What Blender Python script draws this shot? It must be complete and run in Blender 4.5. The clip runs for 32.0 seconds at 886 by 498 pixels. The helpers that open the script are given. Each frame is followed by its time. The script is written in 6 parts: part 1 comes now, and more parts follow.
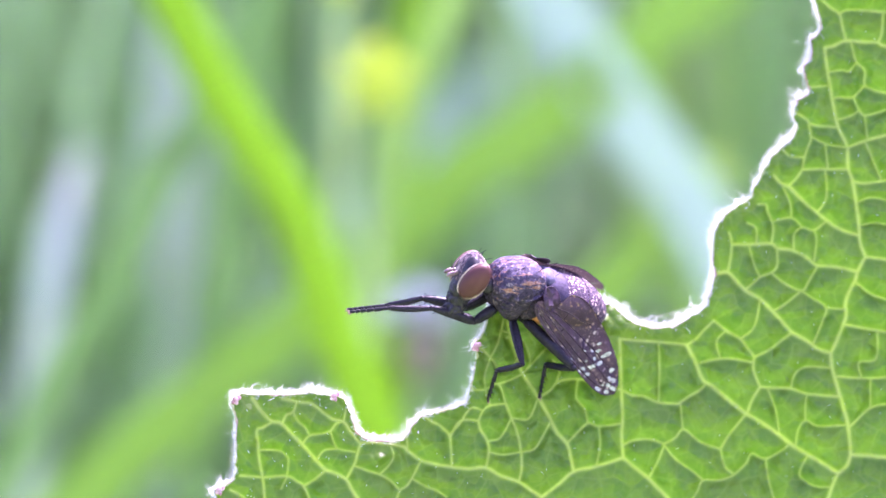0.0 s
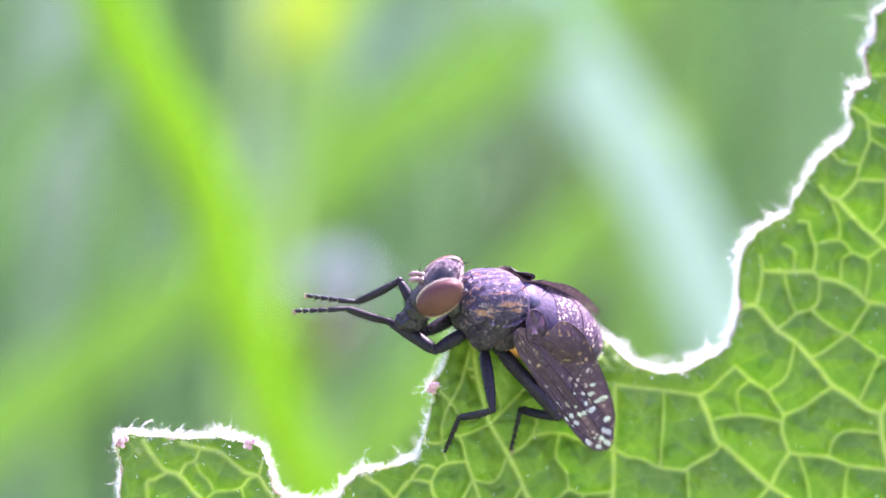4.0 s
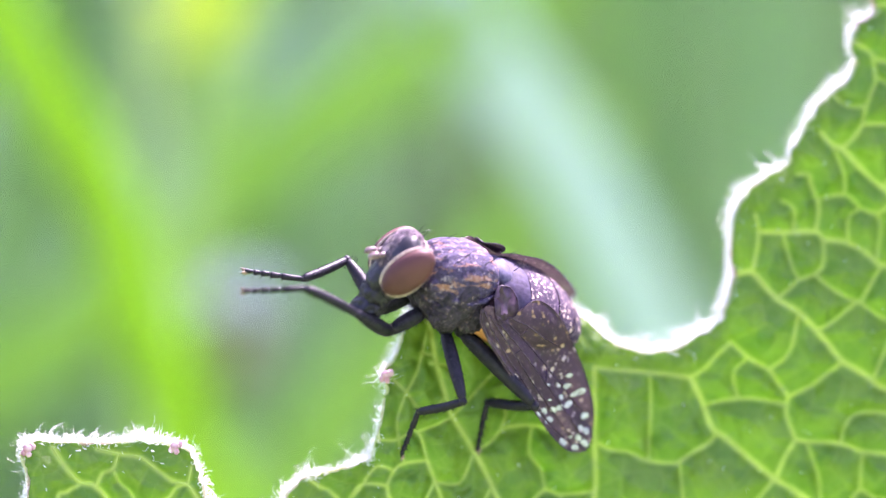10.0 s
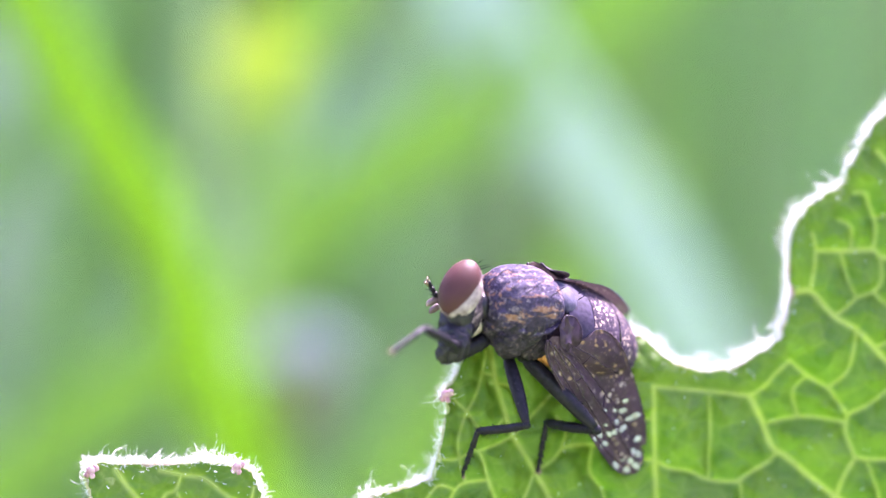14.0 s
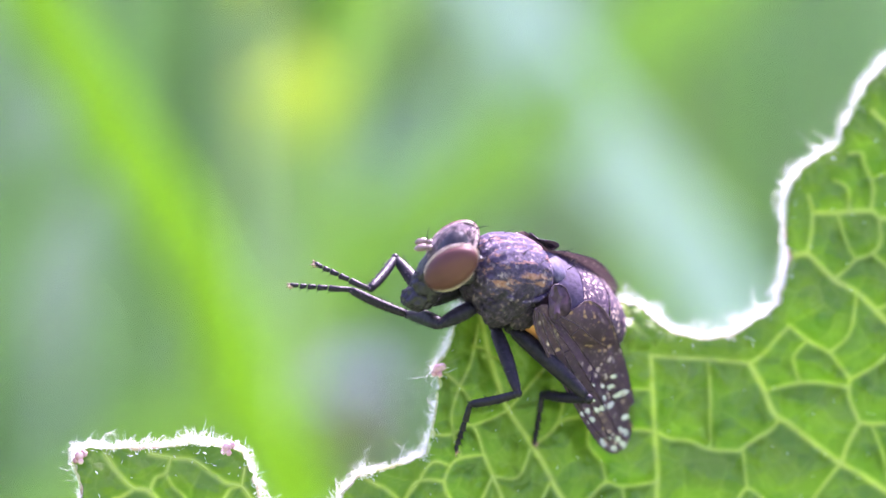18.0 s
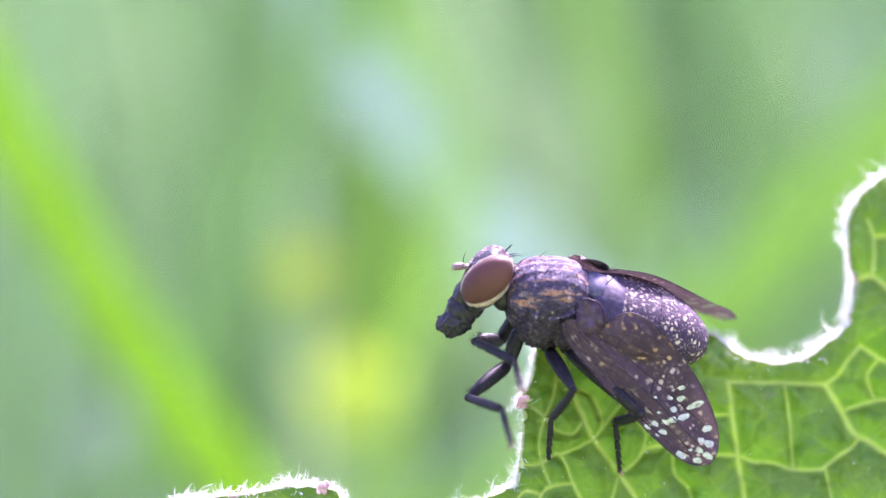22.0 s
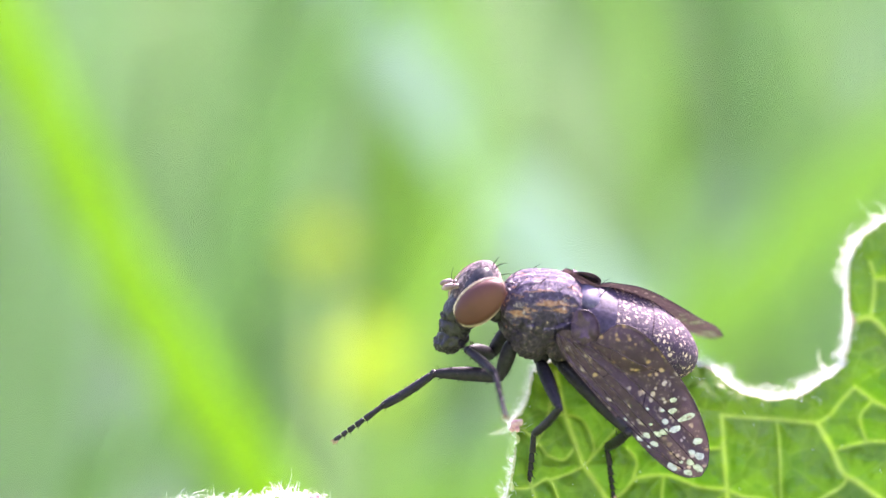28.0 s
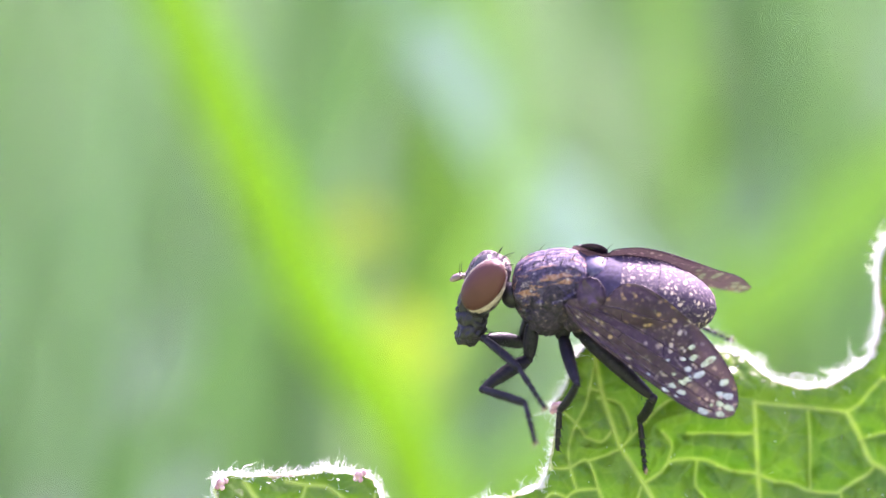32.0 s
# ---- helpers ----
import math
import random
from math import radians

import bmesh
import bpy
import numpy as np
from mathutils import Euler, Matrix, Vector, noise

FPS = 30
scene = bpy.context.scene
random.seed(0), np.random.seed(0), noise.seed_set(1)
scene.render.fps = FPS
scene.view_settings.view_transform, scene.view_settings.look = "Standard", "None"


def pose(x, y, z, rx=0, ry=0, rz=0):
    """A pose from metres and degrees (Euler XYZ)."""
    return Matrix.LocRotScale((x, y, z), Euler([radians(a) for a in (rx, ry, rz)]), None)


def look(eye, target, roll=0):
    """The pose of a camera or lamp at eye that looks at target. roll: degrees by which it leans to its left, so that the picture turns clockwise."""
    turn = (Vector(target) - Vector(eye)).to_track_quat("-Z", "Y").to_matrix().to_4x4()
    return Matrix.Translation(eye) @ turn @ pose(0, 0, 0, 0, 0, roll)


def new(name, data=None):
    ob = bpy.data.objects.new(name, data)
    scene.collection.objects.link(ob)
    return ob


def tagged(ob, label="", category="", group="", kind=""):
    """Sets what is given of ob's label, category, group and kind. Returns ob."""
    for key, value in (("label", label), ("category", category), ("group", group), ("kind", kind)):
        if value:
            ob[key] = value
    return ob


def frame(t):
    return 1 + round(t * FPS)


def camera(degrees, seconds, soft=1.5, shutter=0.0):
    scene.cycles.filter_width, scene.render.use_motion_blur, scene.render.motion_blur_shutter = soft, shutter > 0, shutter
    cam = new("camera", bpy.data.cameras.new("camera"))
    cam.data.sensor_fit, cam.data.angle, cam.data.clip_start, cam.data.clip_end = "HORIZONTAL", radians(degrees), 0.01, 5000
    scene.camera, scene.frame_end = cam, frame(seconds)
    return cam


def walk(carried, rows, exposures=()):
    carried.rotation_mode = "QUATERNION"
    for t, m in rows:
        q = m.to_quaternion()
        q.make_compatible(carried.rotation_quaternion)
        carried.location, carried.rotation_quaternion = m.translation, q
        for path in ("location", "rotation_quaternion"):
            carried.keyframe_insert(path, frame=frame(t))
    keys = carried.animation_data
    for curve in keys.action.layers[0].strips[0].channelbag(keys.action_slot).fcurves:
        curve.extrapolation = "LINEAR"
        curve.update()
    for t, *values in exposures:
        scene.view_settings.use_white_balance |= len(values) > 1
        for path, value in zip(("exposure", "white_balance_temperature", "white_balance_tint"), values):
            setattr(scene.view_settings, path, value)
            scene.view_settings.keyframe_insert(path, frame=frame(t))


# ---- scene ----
MM = 0.001
cam = camera(14, 32.0, soft=1.5)
PATH = [
    (0.0, look((-0.00024, -0.15875, -0.00022), (-0.00008, -0.03875, -0.00011), 0.05)),
    (0.5, look((0.00112, -0.15787, -0.00016), (0.00061, -0.03787, -0.00030), 0.59)),
    (1.0, look((0.00340, -0.14232, -0.00077), (0.00247, -0.02233, -0.00037), 1.00)),
    (1.5, look((0.00412, -0.13061, 0.00088), (0.00323, -0.01061, -0.00014), 1.14)),
    (2.0, look((0.00418, -0.12618, 0.00183), (0.00214, -0.00621, 0.00008), 1.08)),
    (2.5, look((0.00178, -0.12579, 0.00231), (0.00051, -0.00581, 0.00013), 1.28)),
    (3.0, look((-0.00063, -0.12596, 0.00279), (0.00007, -0.00598, 0.00090), 1.66)),
    (3.5, look((-0.00177, -0.12602, 0.00320), (0.00067, -0.00607, 0.00066), 2.23)),
    (5.5, look((-0.00471, -0.11098, 0.00340), (0.00224, 0.00878, 0.00029), 3.57)),
    (6.0, look((-0.00531, -0.10978, 0.00377), (0.00183, 0.00994, -0.00046), 3.45)),
    (6.5, look((-0.00527, -0.11072, 0.00321), (0.00160, 0.00904, 0.00012), 3.34)),
    (7.0, look((-0.00485, -0.10903, 0.00228), (0.00122, 0.01080, 0.00007), 3.39)),
    (7.5, look((-0.00454, -0.10817, 0.00142), (0.00280, 0.01160, -0.00021), 3.57)),
    (8.0, look((-0.00418, -0.10741, 0.00061), (0.00469, 0.01225, -0.00101), 3.57)),
    (8.5, look((-0.00390, -0.10824, 0.00022), (0.00563, 0.01138, -0.00070), 2.68)),
    (9.0, look((-0.00359, -0.10816, -0.00038), (0.00576, 0.01147, -0.00152), 1.91)),
    (9.5, look((-0.00373, -0.10791, 0.00001), (0.00459, 0.01180, -0.00060), 1.01)),
    (10.0, look((-0.00399, -0.10769, 0.00008), (0.00392, 0.01205, -0.00063), 1.12)),
    (10.5, look((-0.00428, -0.10734, 0.00025), (0.00342, 0.01241, -0.00025), 1.21)),
    (11.0, look((-0.00450, -0.10661, 0.00041), (0.00229, 0.01319, -0.00019), 1.27)),
    (11.5, look((-0.00469, -0.10597, 0.00048), (0.00245, 0.01381, -0.00068), 1.56)),
    (12.0, look((-0.00524, -0.10875, 0.00086), (0.00146, 0.01106, 0.00082), 1.45)),
    (12.5, look((-0.00549, -0.10885, 0.00043), (0.00166, 0.01093, 0.00099), 1.50)),
    (13.0, look((-0.00572, -0.10859, 0.00000), (0.00124, 0.01121, 0.00052), 1.55)),
    (13.5, look((-0.00488, -0.10864, -0.00089), (0.00115, 0.01120, 0.00009), 1.22)),
    (14.0, look((-0.00391, -0.10837, -0.00173), (0.00190, 0.01148, 0.00023), 0.60)),
    (14.5, look((-0.00243, -0.10839, -0.00201), (0.00272, 0.01148, 0.00040), 0.32)),
    (16.5, look((-0.00010, -0.10782, -0.00302), (0.00310, 0.01209, 0.00047), 0.04)),
    (17.0, look((0.00045, -0.10805, -0.00329), (0.00319, 0.01188, -0.00001), -0.06)),
    (17.5, look((0.00093, -0.10769, -0.00542), (0.00303, 0.01221, -0.00096), -0.60)),
    (18.0, look((-0.00035, -0.10670, -0.00498), (0.00191, 0.01318, -0.00023), -1.16)),
    (18.5, look((0.00058, -0.10538, -0.00828), (0.00208, 0.01439, -0.00100), -1.74)),
    (19.0, look((0.00006, -0.10600, -0.00870), (0.00246, 0.01361, 0.00070), -2.57)),
    (19.5, look((0.00065, -0.10600, -0.01409), (0.00218, 0.01311, 0.00039), -4.08)),
    (20.0, look((-0.00117, -0.10602, -0.01238), (0.00109, 0.01290, 0.00352), -5.69)),
    (20.5, look((-0.00114, -0.10567, -0.01591), (0.00039, 0.01271, 0.00368), -6.36)),
    (21.0, look((-0.00114, -0.10520, -0.01742), (0.00060, 0.01280, 0.00429), -6.53)),
    (21.5, look((-0.00174, -0.10656, -0.01965), (0.00021, 0.01114, 0.00363), -5.73)),
    (22.0, look((-0.00250, -0.10822, -0.02023), (-0.00034, 0.00957, 0.00263), -5.10)),
    (22.5, look((-0.00220, -0.10840, -0.02012), (-0.00025, 0.00938, 0.00275), -5.00)),
    (23.0, look((-0.00334, -0.10981, -0.02116), (-0.00084, 0.00787, 0.00221), -4.28)),
    (23.5, look((-0.00388, -0.11008, -0.01919), (-0.00133, 0.00798, 0.00216), -4.14)),
    (24.0, look((-0.00466, -0.11012, -0.01940), (-0.00186, 0.00793, 0.00195), -3.72)),
    (24.5, look((-0.00486, -0.11007, -0.01924), (-0.00214, 0.00806, 0.00165), -3.64)),
    (25.0, look((-0.00280, -0.11032, -0.01912), (-0.00195, 0.00779, 0.00207), -3.54)),
    (25.5, look((-0.00181, -0.11010, -0.01929), (-0.00133, 0.00796, 0.00219), -3.48)),
    (27.5, look((-0.00046, -0.10951, -0.01753), (-0.00061, 0.00876, 0.00281), -1.89)),
    (28.0, look((-0.00122, -0.10947, -0.01797), (-0.00054, 0.00870, 0.00291), -1.88)),
    (28.5, look((-0.00071, -0.10935, -0.01675), (-0.00053, 0.00913, 0.00230), -1.59)),
    (29.0, look((-0.00076, -0.10916, -0.01650), (-0.00050, 0.00938, 0.00211), -1.63)),
    (29.5, look((-0.00011, -0.11083, -0.01863), (-0.00046, 0.00748, 0.00142), -1.58)),
    (30.0, look((-0.00064, -0.11123, -0.01844), (-0.00040, 0.00709, 0.00156), -1.68)),
    (30.5, look((-0.00213, -0.11091, -0.01896), (-0.00089, 0.00730, 0.00162), -1.36)),
    (31.0, look((-0.00149, -0.11158, -0.01874), (-0.00114, 0.00661, 0.00204), -1.27)),
    (31.5, look((-0.00225, -0.11348, -0.01958), (-0.00181, 0.00460, 0.00184), -1.04)),
    (32.0, look((-0.00207, -0.11343, -0.01888), (-0.00206, 0.00477, 0.00181), -0.62)),
]
EXPOSURES = [(0.0, 2.64, 5700, 65), (3.0, 2.62, 5850, 58), (6.0, 2.62, 6000, 49), (14.0, 2.58, 5950, 51), (19.0, 2.50, 5850, 55), (21.5, 2.54, 5750, 61), (23.2, 2.62, 6250, 46), (26.0, 2.64, 6350, 43), (30.0, 2.77, 6550, 42), (32.0, 2.57, 6200, 52)]
walk(cam, PATH, EXPOSURES)

# ---- light: a bright hazy day, the veiled sun high behind the leaf ----
SUN_TURN, SUN_RISE = 40.0, 62.0
world = bpy.data.worlds.new("world")
scene.world = world
world.use_nodes = True
wn = world.node_tree.nodes
sky = wn.new("ShaderNodeTexSky")
sky.sky_type, sky.sun_disc = "NISHITA", False
sky.sun_elevation, sky.sun_rotation = radians(SUN_RISE), radians(SUN_TURN)
sky.air_density, sky.dust_density = 1.0, 3.0
wn["Background"].inputs["Strength"].default_value = 0.15
world.node_tree.links.new(sky.outputs["Color"], wn["Background"].inputs["Color"])
sun = new("sun", bpy.data.lights.new("sun", "SUN"))
sun.data.energy, sun.data.angle, sun.data.color = 4.6, radians(12), (1.0, 0.95, 0.90)
SUN_FROM = Vector((math.sin(radians(SUN_TURN)) * math.cos(radians(SUN_RISE)),
                   math.cos(radians(SUN_TURN)) * math.cos(radians(SUN_RISE)), math.sin(radians(SUN_RISE))))
sun.matrix_world = look(SUN_FROM, (0, 0, 0))


# ---- materials ----
class Mat:
    """A node material with short calls for its parts."""

    def __init__(self, name):
        self.m = bpy.data.materials.new(name)
        self.m.use_nodes = True
        self.t = self.m.node_tree
        self.b = self.t.nodes["Principled BSDF"]
        self.out = self.t.nodes["Material Output"]

    def n(self, kind, **values):
        node = self.t.nodes.new("ShaderNode" + kind)
        for key, value in values.items():
            node.inputs[key.replace("_", " ")].default_value = value
        return node

    def link(self, a, b):
        self.t.links.new(a, b)

    def coords(self, what="Object"):
        return self.n("TexCoord").outputs[what]

    def noise(self, scale, detail=4.0, rough=0.55, at=None):
        node = self.n("TexNoise", Scale=scale, Detail=detail, Roughness=rough)
        self.link(at or self.coords(), node.inputs["Vector"])
        return node.outputs["Fac"]

    def cells(self, scale, at=None, feature="F1"):
        node = self.n("TexVoronoi", Scale=scale)
        node.feature = feature
        self.link(at or self.coords(), node.inputs["Vector"])
        return node.outputs["Distance"]

    def stretched(self, x, y, z):
        node = self.n("Mapping")
        node.inputs["Scale"].default_value = (x, y, z)
        self.link(self.coords(), node.inputs["Vector"])
        return node.outputs["Vector"]

    def ramp(self, value, *stops):
        node = self.n("ValToRGB")
        e = node.color_ramp.elements
        while len(e) < len(stops):
            e.new(0.5)
        for i, (at, c) in enumerate(stops):
            e[i].position = at
            e[i].color = (*c, 1) if len(c) == 3 else c
        self.link(value, node.inputs["Fac"])
        return node.outputs["Color"]

    def mix(self, fac, a, b, how="MIX"):
        node = self.t.nodes.new("ShaderNodeMix")
        node.data_type, node.blend_type = "RGBA", how
        for socket, v in ((node.inputs[0], fac), (node.inputs[6], a), (node.inputs[7], b)):
            if isinstance(v, (int, float)):
                socket.default_value = v
            elif isinstance(v, tuple):
                socket.default_value = (*v, 1)
            else:
                self.link(v, socket)
        return node.outputs[2]

    def bump(self, height, strength, distance):
        node = self.n("Bump", Strength=strength, Distance=distance)
        self.link(height, node.inputs["Height"])
        self.link(node.outputs["Normal"], self.b.inputs["Normal"])
        return node.outputs["Normal"]

    def done(self, color, rough=0.5, spec=0.5, coat=0.0, metal=0.0):
        if isinstance(color, tuple):
            self.b.inputs["Base Color"].default_value = (*color, 1)
        else:
            self.link(color, self.b.inputs["Base Color"])
        if isinstance(rough, (int, float)):
            self.b.inputs["Roughness"].default_value = rough
        else:
            self.link(rough, self.b.inputs["Roughness"])
        self.b.inputs["Specular IOR Level"].default_value = spec
        self.b.inputs["Coat Weight"].default_value = coat
        self.b.inputs["Metallic"].default_value = metal
        return self.m

    def thin(self, color, share):
        """Lets part of the light pass through, as thin tissue does."""
        tr = self.n("BsdfTranslucent")
        if isinstance(color, tuple):
            tr.inputs["Color"].default_value = (*color, 1)
        else:
            self.link(color, tr.inputs["Color"])
        mx = self.n("MixShader", Fac=share)
        self.link(self.b.outputs[0], mx.inputs[1])
        self.link(tr.outputs[0], mx.inputs[2])
        self.link(mx.outputs[0], self.out.inputs["Surface"])
        return self.m


def warped(m, scale, amount):
    """Coordinates pushed about by noise, so that specks are uneven."""
    co = m.coords()
    node = m.n("TexNoise", Scale=scale, Detail=2.0)
    m.link(co, node.inputs["Vector"])
    add = m.n("VectorMath")
    add.operation = "MULTIPLY_ADD"
    add.inputs[1].default_value = (amount,) * 3
    m.link(node.outputs["Color"], add.inputs[0])
    m.link(co, add.inputs[2])
    return add.outputs[0]


def leaf_material():
    m = Mat("leaf_tissue")
    at = m.n("Attribute")
    at.attribute_name = "vein"
    vein = at.outputs["Fac"]
    big = m.noise(160.0, 3.0)
    fine = m.noise(2200.0, 4.0)
    green = m.ramp(big, (0.3, (0.070, 0.155, 0.007)), (0.7, (0.125, 0.235, 0.010)))
    green = m.mix(0.35, green, m.ramp(fine, (0.38, (0.040, 0.11, 0.006)), (0.66, (0.18, 0.30, 0.018))))
    pale = m.ramp(fine, (0.3, (0.34, 0.44, 0.07)), (0.75, (0.48, 0.55, 0.13)))
    ce = m.n("Attribute")
    ce.attribute_name = "cell"
    green = m.mix(ce.outputs["Fac"], m.mix(0.6, green, (0.060, 0.15, 0.012)), m.mix(0.5, green, (0.20, 0.32, 0.012)))
    col = m.mix(vein, green, pale)
    dome = m.ramp(m.cells(2100.0, warped(m, 700.0, 0.0003)), (0.0, (1, 1, 1)), (0.62, (0, 0, 0)))
    m.bump(m.mix(0.45, dome, m.mix(0.5, fine, m.noise(900.0, 2.0))), 1.0, 0.00020)
    m.done(col, m.ramp(fine, (0.3, (0.38,) * 3), (0.7, (0.55,) * 3)), 0.42)
    through_col = m.mix(vein, m.mix(0.5, green, (0.18, 0.44, 0.005)), (0.62, 0.74, 0.16))
    return m.thin(through_col, 0.48)


def vein_material():
    m = Mat("leaf_vein")
    f = m.noise(1500.0)
    col = m.ramp(f, (0.3, (0.36, 0.46, 0.08)), (0.75, (0.48, 0.56, 0.14)))
    m.bump(f, 0.2, 0.00005)
    m.done(col, 0.45, 0.4)
    return m.thin((0.5, 0.65, 0.15), 0.35)


def hair_material():
    m = Mat("leaf_hair")
    f = m.noise(900.0)
    m.done(m.ramp(f, (0.3, (0.80, 0.80, 0.78)), (0.7, (0.92, 0.91, 0.92))), 0.35, 0.5)
    return m.thin((0.92, 0.92, 0.90), 0.5)


def rim_material():
    m = Mat("leaf_rim")
    f = m.noise(420.0, 3.0)
    col = m.ramp(f, (0.40, (0.34, 0.46, 0.10)), (0.56, (0.50, 0.46, 0.28)), (0.68, (0.36, 0.13, 0.13)))
    m.done(col, 0.5, 0.4)
    return m.thin((0.7, 0.6, 0.45), 0.35)


def thorax_material():
    m = Mat("thorax_cuticle")
    lines = m.noise(4600.0, 5.0, 0.65, m.stretched(0.17, 1.0, 1.0))
    patch = m.noise(5200.0, 6.0, 0.75)
    dust = m.noise(11000.0, 4.0, 0.75)
    dark = m.ramp(dust, (0.35, (0.013, 0.009, 0.021)), (0.70, (0.078, 0.058, 0.112)))
    col = m.mix(m.ramp(lines, (0.55, (0, 0, 0)), (0.61, (0.9, 0.9, 0.9))), dark, m.ramp(dust, (0.4, (0.17, 0.072, 0.042)), (0.62, (0.35, 0.185, 0.125))))
    col = m.mix(m.ramp(patch, (0.56, (0, 0, 0)), (0.66, (0.8, 0.8, 0.8))), col, (0.38, 0.29, 0.30))
    m.bump(m.mix(0.5, patch, dust), 1.0, 0.00010)
    return m.done(col, m.ramp(dust, (0.3, (0.55,) * 3), (0.7, (0.78,) * 3)), 0.14)


def pleura_material():
    m = Mat("side_cuticle")
    pits = m.noise(6200.0, 5.0, 0.75)
    ridge = m.noise(3000.0, 4.0, 0.6, m.stretched(1.0, 1.0, 0.45))
    col = m.ramp(pits, (0.40, (0.006, 0.003, 0.008)), (0.62, (0.038, 0.024, 0.042)))
    col = m.mix(m.ramp(pits, (0.60, (0, 0, 0)), (0.70, (0.85, 0.85, 0.85))), col, (0.40, 0.27, 0.17))
    col = m.mix(m.ramp(ridge, (0.60, (0, 0, 0)), (0.68, (0.6, 0.6, 0.6))), col, (0.11, 0.080, 0.090))
    m.bump(m.mix(0.5, pits, ridge), 1.0, 0.00018)
    return m.done(col, 0.55, 0.25)


def abdomen_material():
    m = Mat("abdomen_cuticle")
    at = warped(m, 3600.0, 0.00030)
    v, small = m.cells(5600.0, at), m.cells(9800.0, at)
    dust = m.noise(9000.0, 5.0, 0.7)
    big = m.noise(900.0, 3.0)
    base = m.ramp(dust, (0.35, (0.014, 0.008, 0.018)), (0.72, (0.062, 0.036, 0.068)))
    spots = m.ramp(v, (0.24, (1, 1, 1)), (0.36, (0, 0, 0)))
    spots = m.mix(1.0, spots, m.ramp(big, (0.38, (0, 0, 0)), (0.52, (1, 1, 1))), "MULTIPLY")
    grains = m.ramp(small, (0.22, (0.55, 0.55, 0.55)), (0.36, (0, 0, 0)))
    col = m.mix(grains, base, (0.26, 0.19, 0.19))
    col = m.mix(spots, col, m.ramp(dust, (0.35, (0.30, 0.21, 0.16)), (0.65, (0.50, 0.38, 0.30))))
    m.bump(dust, 0.6, 0.00007)
    return m.done(col, m.ramp(dust, (0.3, (0.50,) * 3), (0.7, (0.70,) * 3)), 0.12)


def plain(name, a, b, scale, rough, spec=0.5, coat=0.0, relief=0.3):
    m = Mat(name)
    f = m.noise(scale, 4.0, 0.6)
    m.bump(f, relief, 0.00005)
    return m.done(m.ramp(f, (0.32, a), (0.7, b)), rough, spec, coat)


def eye_material():
    m = Mat("compound_eye")
    f = m.noise(700.0, 3.0)
    facets = m.cells(21000.0)
    col = m.ramp(f, (0.3, (0.046, 0.0165, 0.0150)), (0.7, (0.078, 0.0285, 0.0250)))
    m.bump(facets, 0.25, 0.00002)
    return m.done(col, 0.50, 0.14)


def frons_material():
    m = Mat("frons_dust")
    f = m.noise(7500.0, 5.0, 0.7)
    lines = m.noise(3200.0, 4.0, 0.6, m.stretched(0.5, 1.0, 0.5))
    col = m.ramp(f, (0.40, (0.018, 0.011, 0.018)), (0.54, (0.080, 0.050, 0.066)), (0.66, (0.34, 0.25, 0.25)))
    col = m.mix(m.ramp(lines, (0.56, (0, 0, 0)), (0.64, (0.8, 0.8, 0.8))), col, (0.42, 0.30, 0.29))
    m.bump(f, 1.0, 0.00014)
    return m.done(col, 0.65, 0.2)


def wing_material():
    m = Mat("wing_membrane")
    at = warped(m, 2600.0, 0.00034)
    big = m.noise(1300.0, 4.0)
    fine = m.noise(7000.0, 4.0, 0.7)
    v, small = m.cells(3900.0, at), m.cells(7400.0, at)
    base = m.ramp(big, (0.32, (0.020, 0.009, 0.017)), (0.7, (0.070, 0.037, 0.062)))
    base = m.mix(0.35, base, m.ramp(fine, (0.35, (0.014, 0.006, 0.013)), (0.7, (0.11, 0.060, 0.098))))
    where = m.ramp(m.noise(720.0, 2.0), (0.34, (0, 0, 0)), (0.46, (1, 1, 1)))
    spots = m.mix(1.0, m.ramp(v, (0.20, (0.9, 0.9, 0.9)), (0.34, (0, 0, 0))), where, "MULTIPLY")
    grains = m.mix(1.0, m.ramp(small, (0.18, (0.5, 0.5, 0.5)), (0.32, (0, 0, 0))), where, "MULTIPLY")
    tint = m.ramp(m.noise(420.0, 1.0), (0.44, (0.44, 0.34, 0.33)), (0.58, (0.34, 0.20, 0.10)))
    col = m.mix(spots, m.mix(grains, base, (0.28, 0.20, 0.18)), tint)
    m.bump(m.mix(0.5, big, fine), 0.5, 0.00008)
    m.done(col, m.ramp(fine, (0.3, (0.45,) * 3), (0.7, (0.65,) * 3)), 0.18)
    return m.thin((0.38, 0.32, 0.32), 0.32)


def blade_material(name, a, b, share=0.5, rough=0.5):
    m = Mat(name)
    rnd = m.n("ObjectInfo").outputs["Random"]
    f = m.noise(90.0, 4.0, 0.6, m.stretched(1.0, 1.0, 0.1))
    col = m.mix(m.mix(0.5, f, rnd), a, b)
    m.bump(f, 0.2, 0.0004)
    m.done(col, rough, 0.18)
    return m.thin(col, share)


def stuff_material(name, stops, share=0.55):
    m = Mat(name)
    isl = m.n("NewGeometry").outputs["Random Per Island"]
    col = m.ramp(isl, *stops)
    f = m.noise(40.0)
    col = m.mix(0.3, col, m.ramp(f, (0.3, (0.18, 0.32, 0.11)), (0.7, (0.34, 0.48, 0.24))))
    m.done(col, 0.5, 0.4)
    return m.thin(col, share)


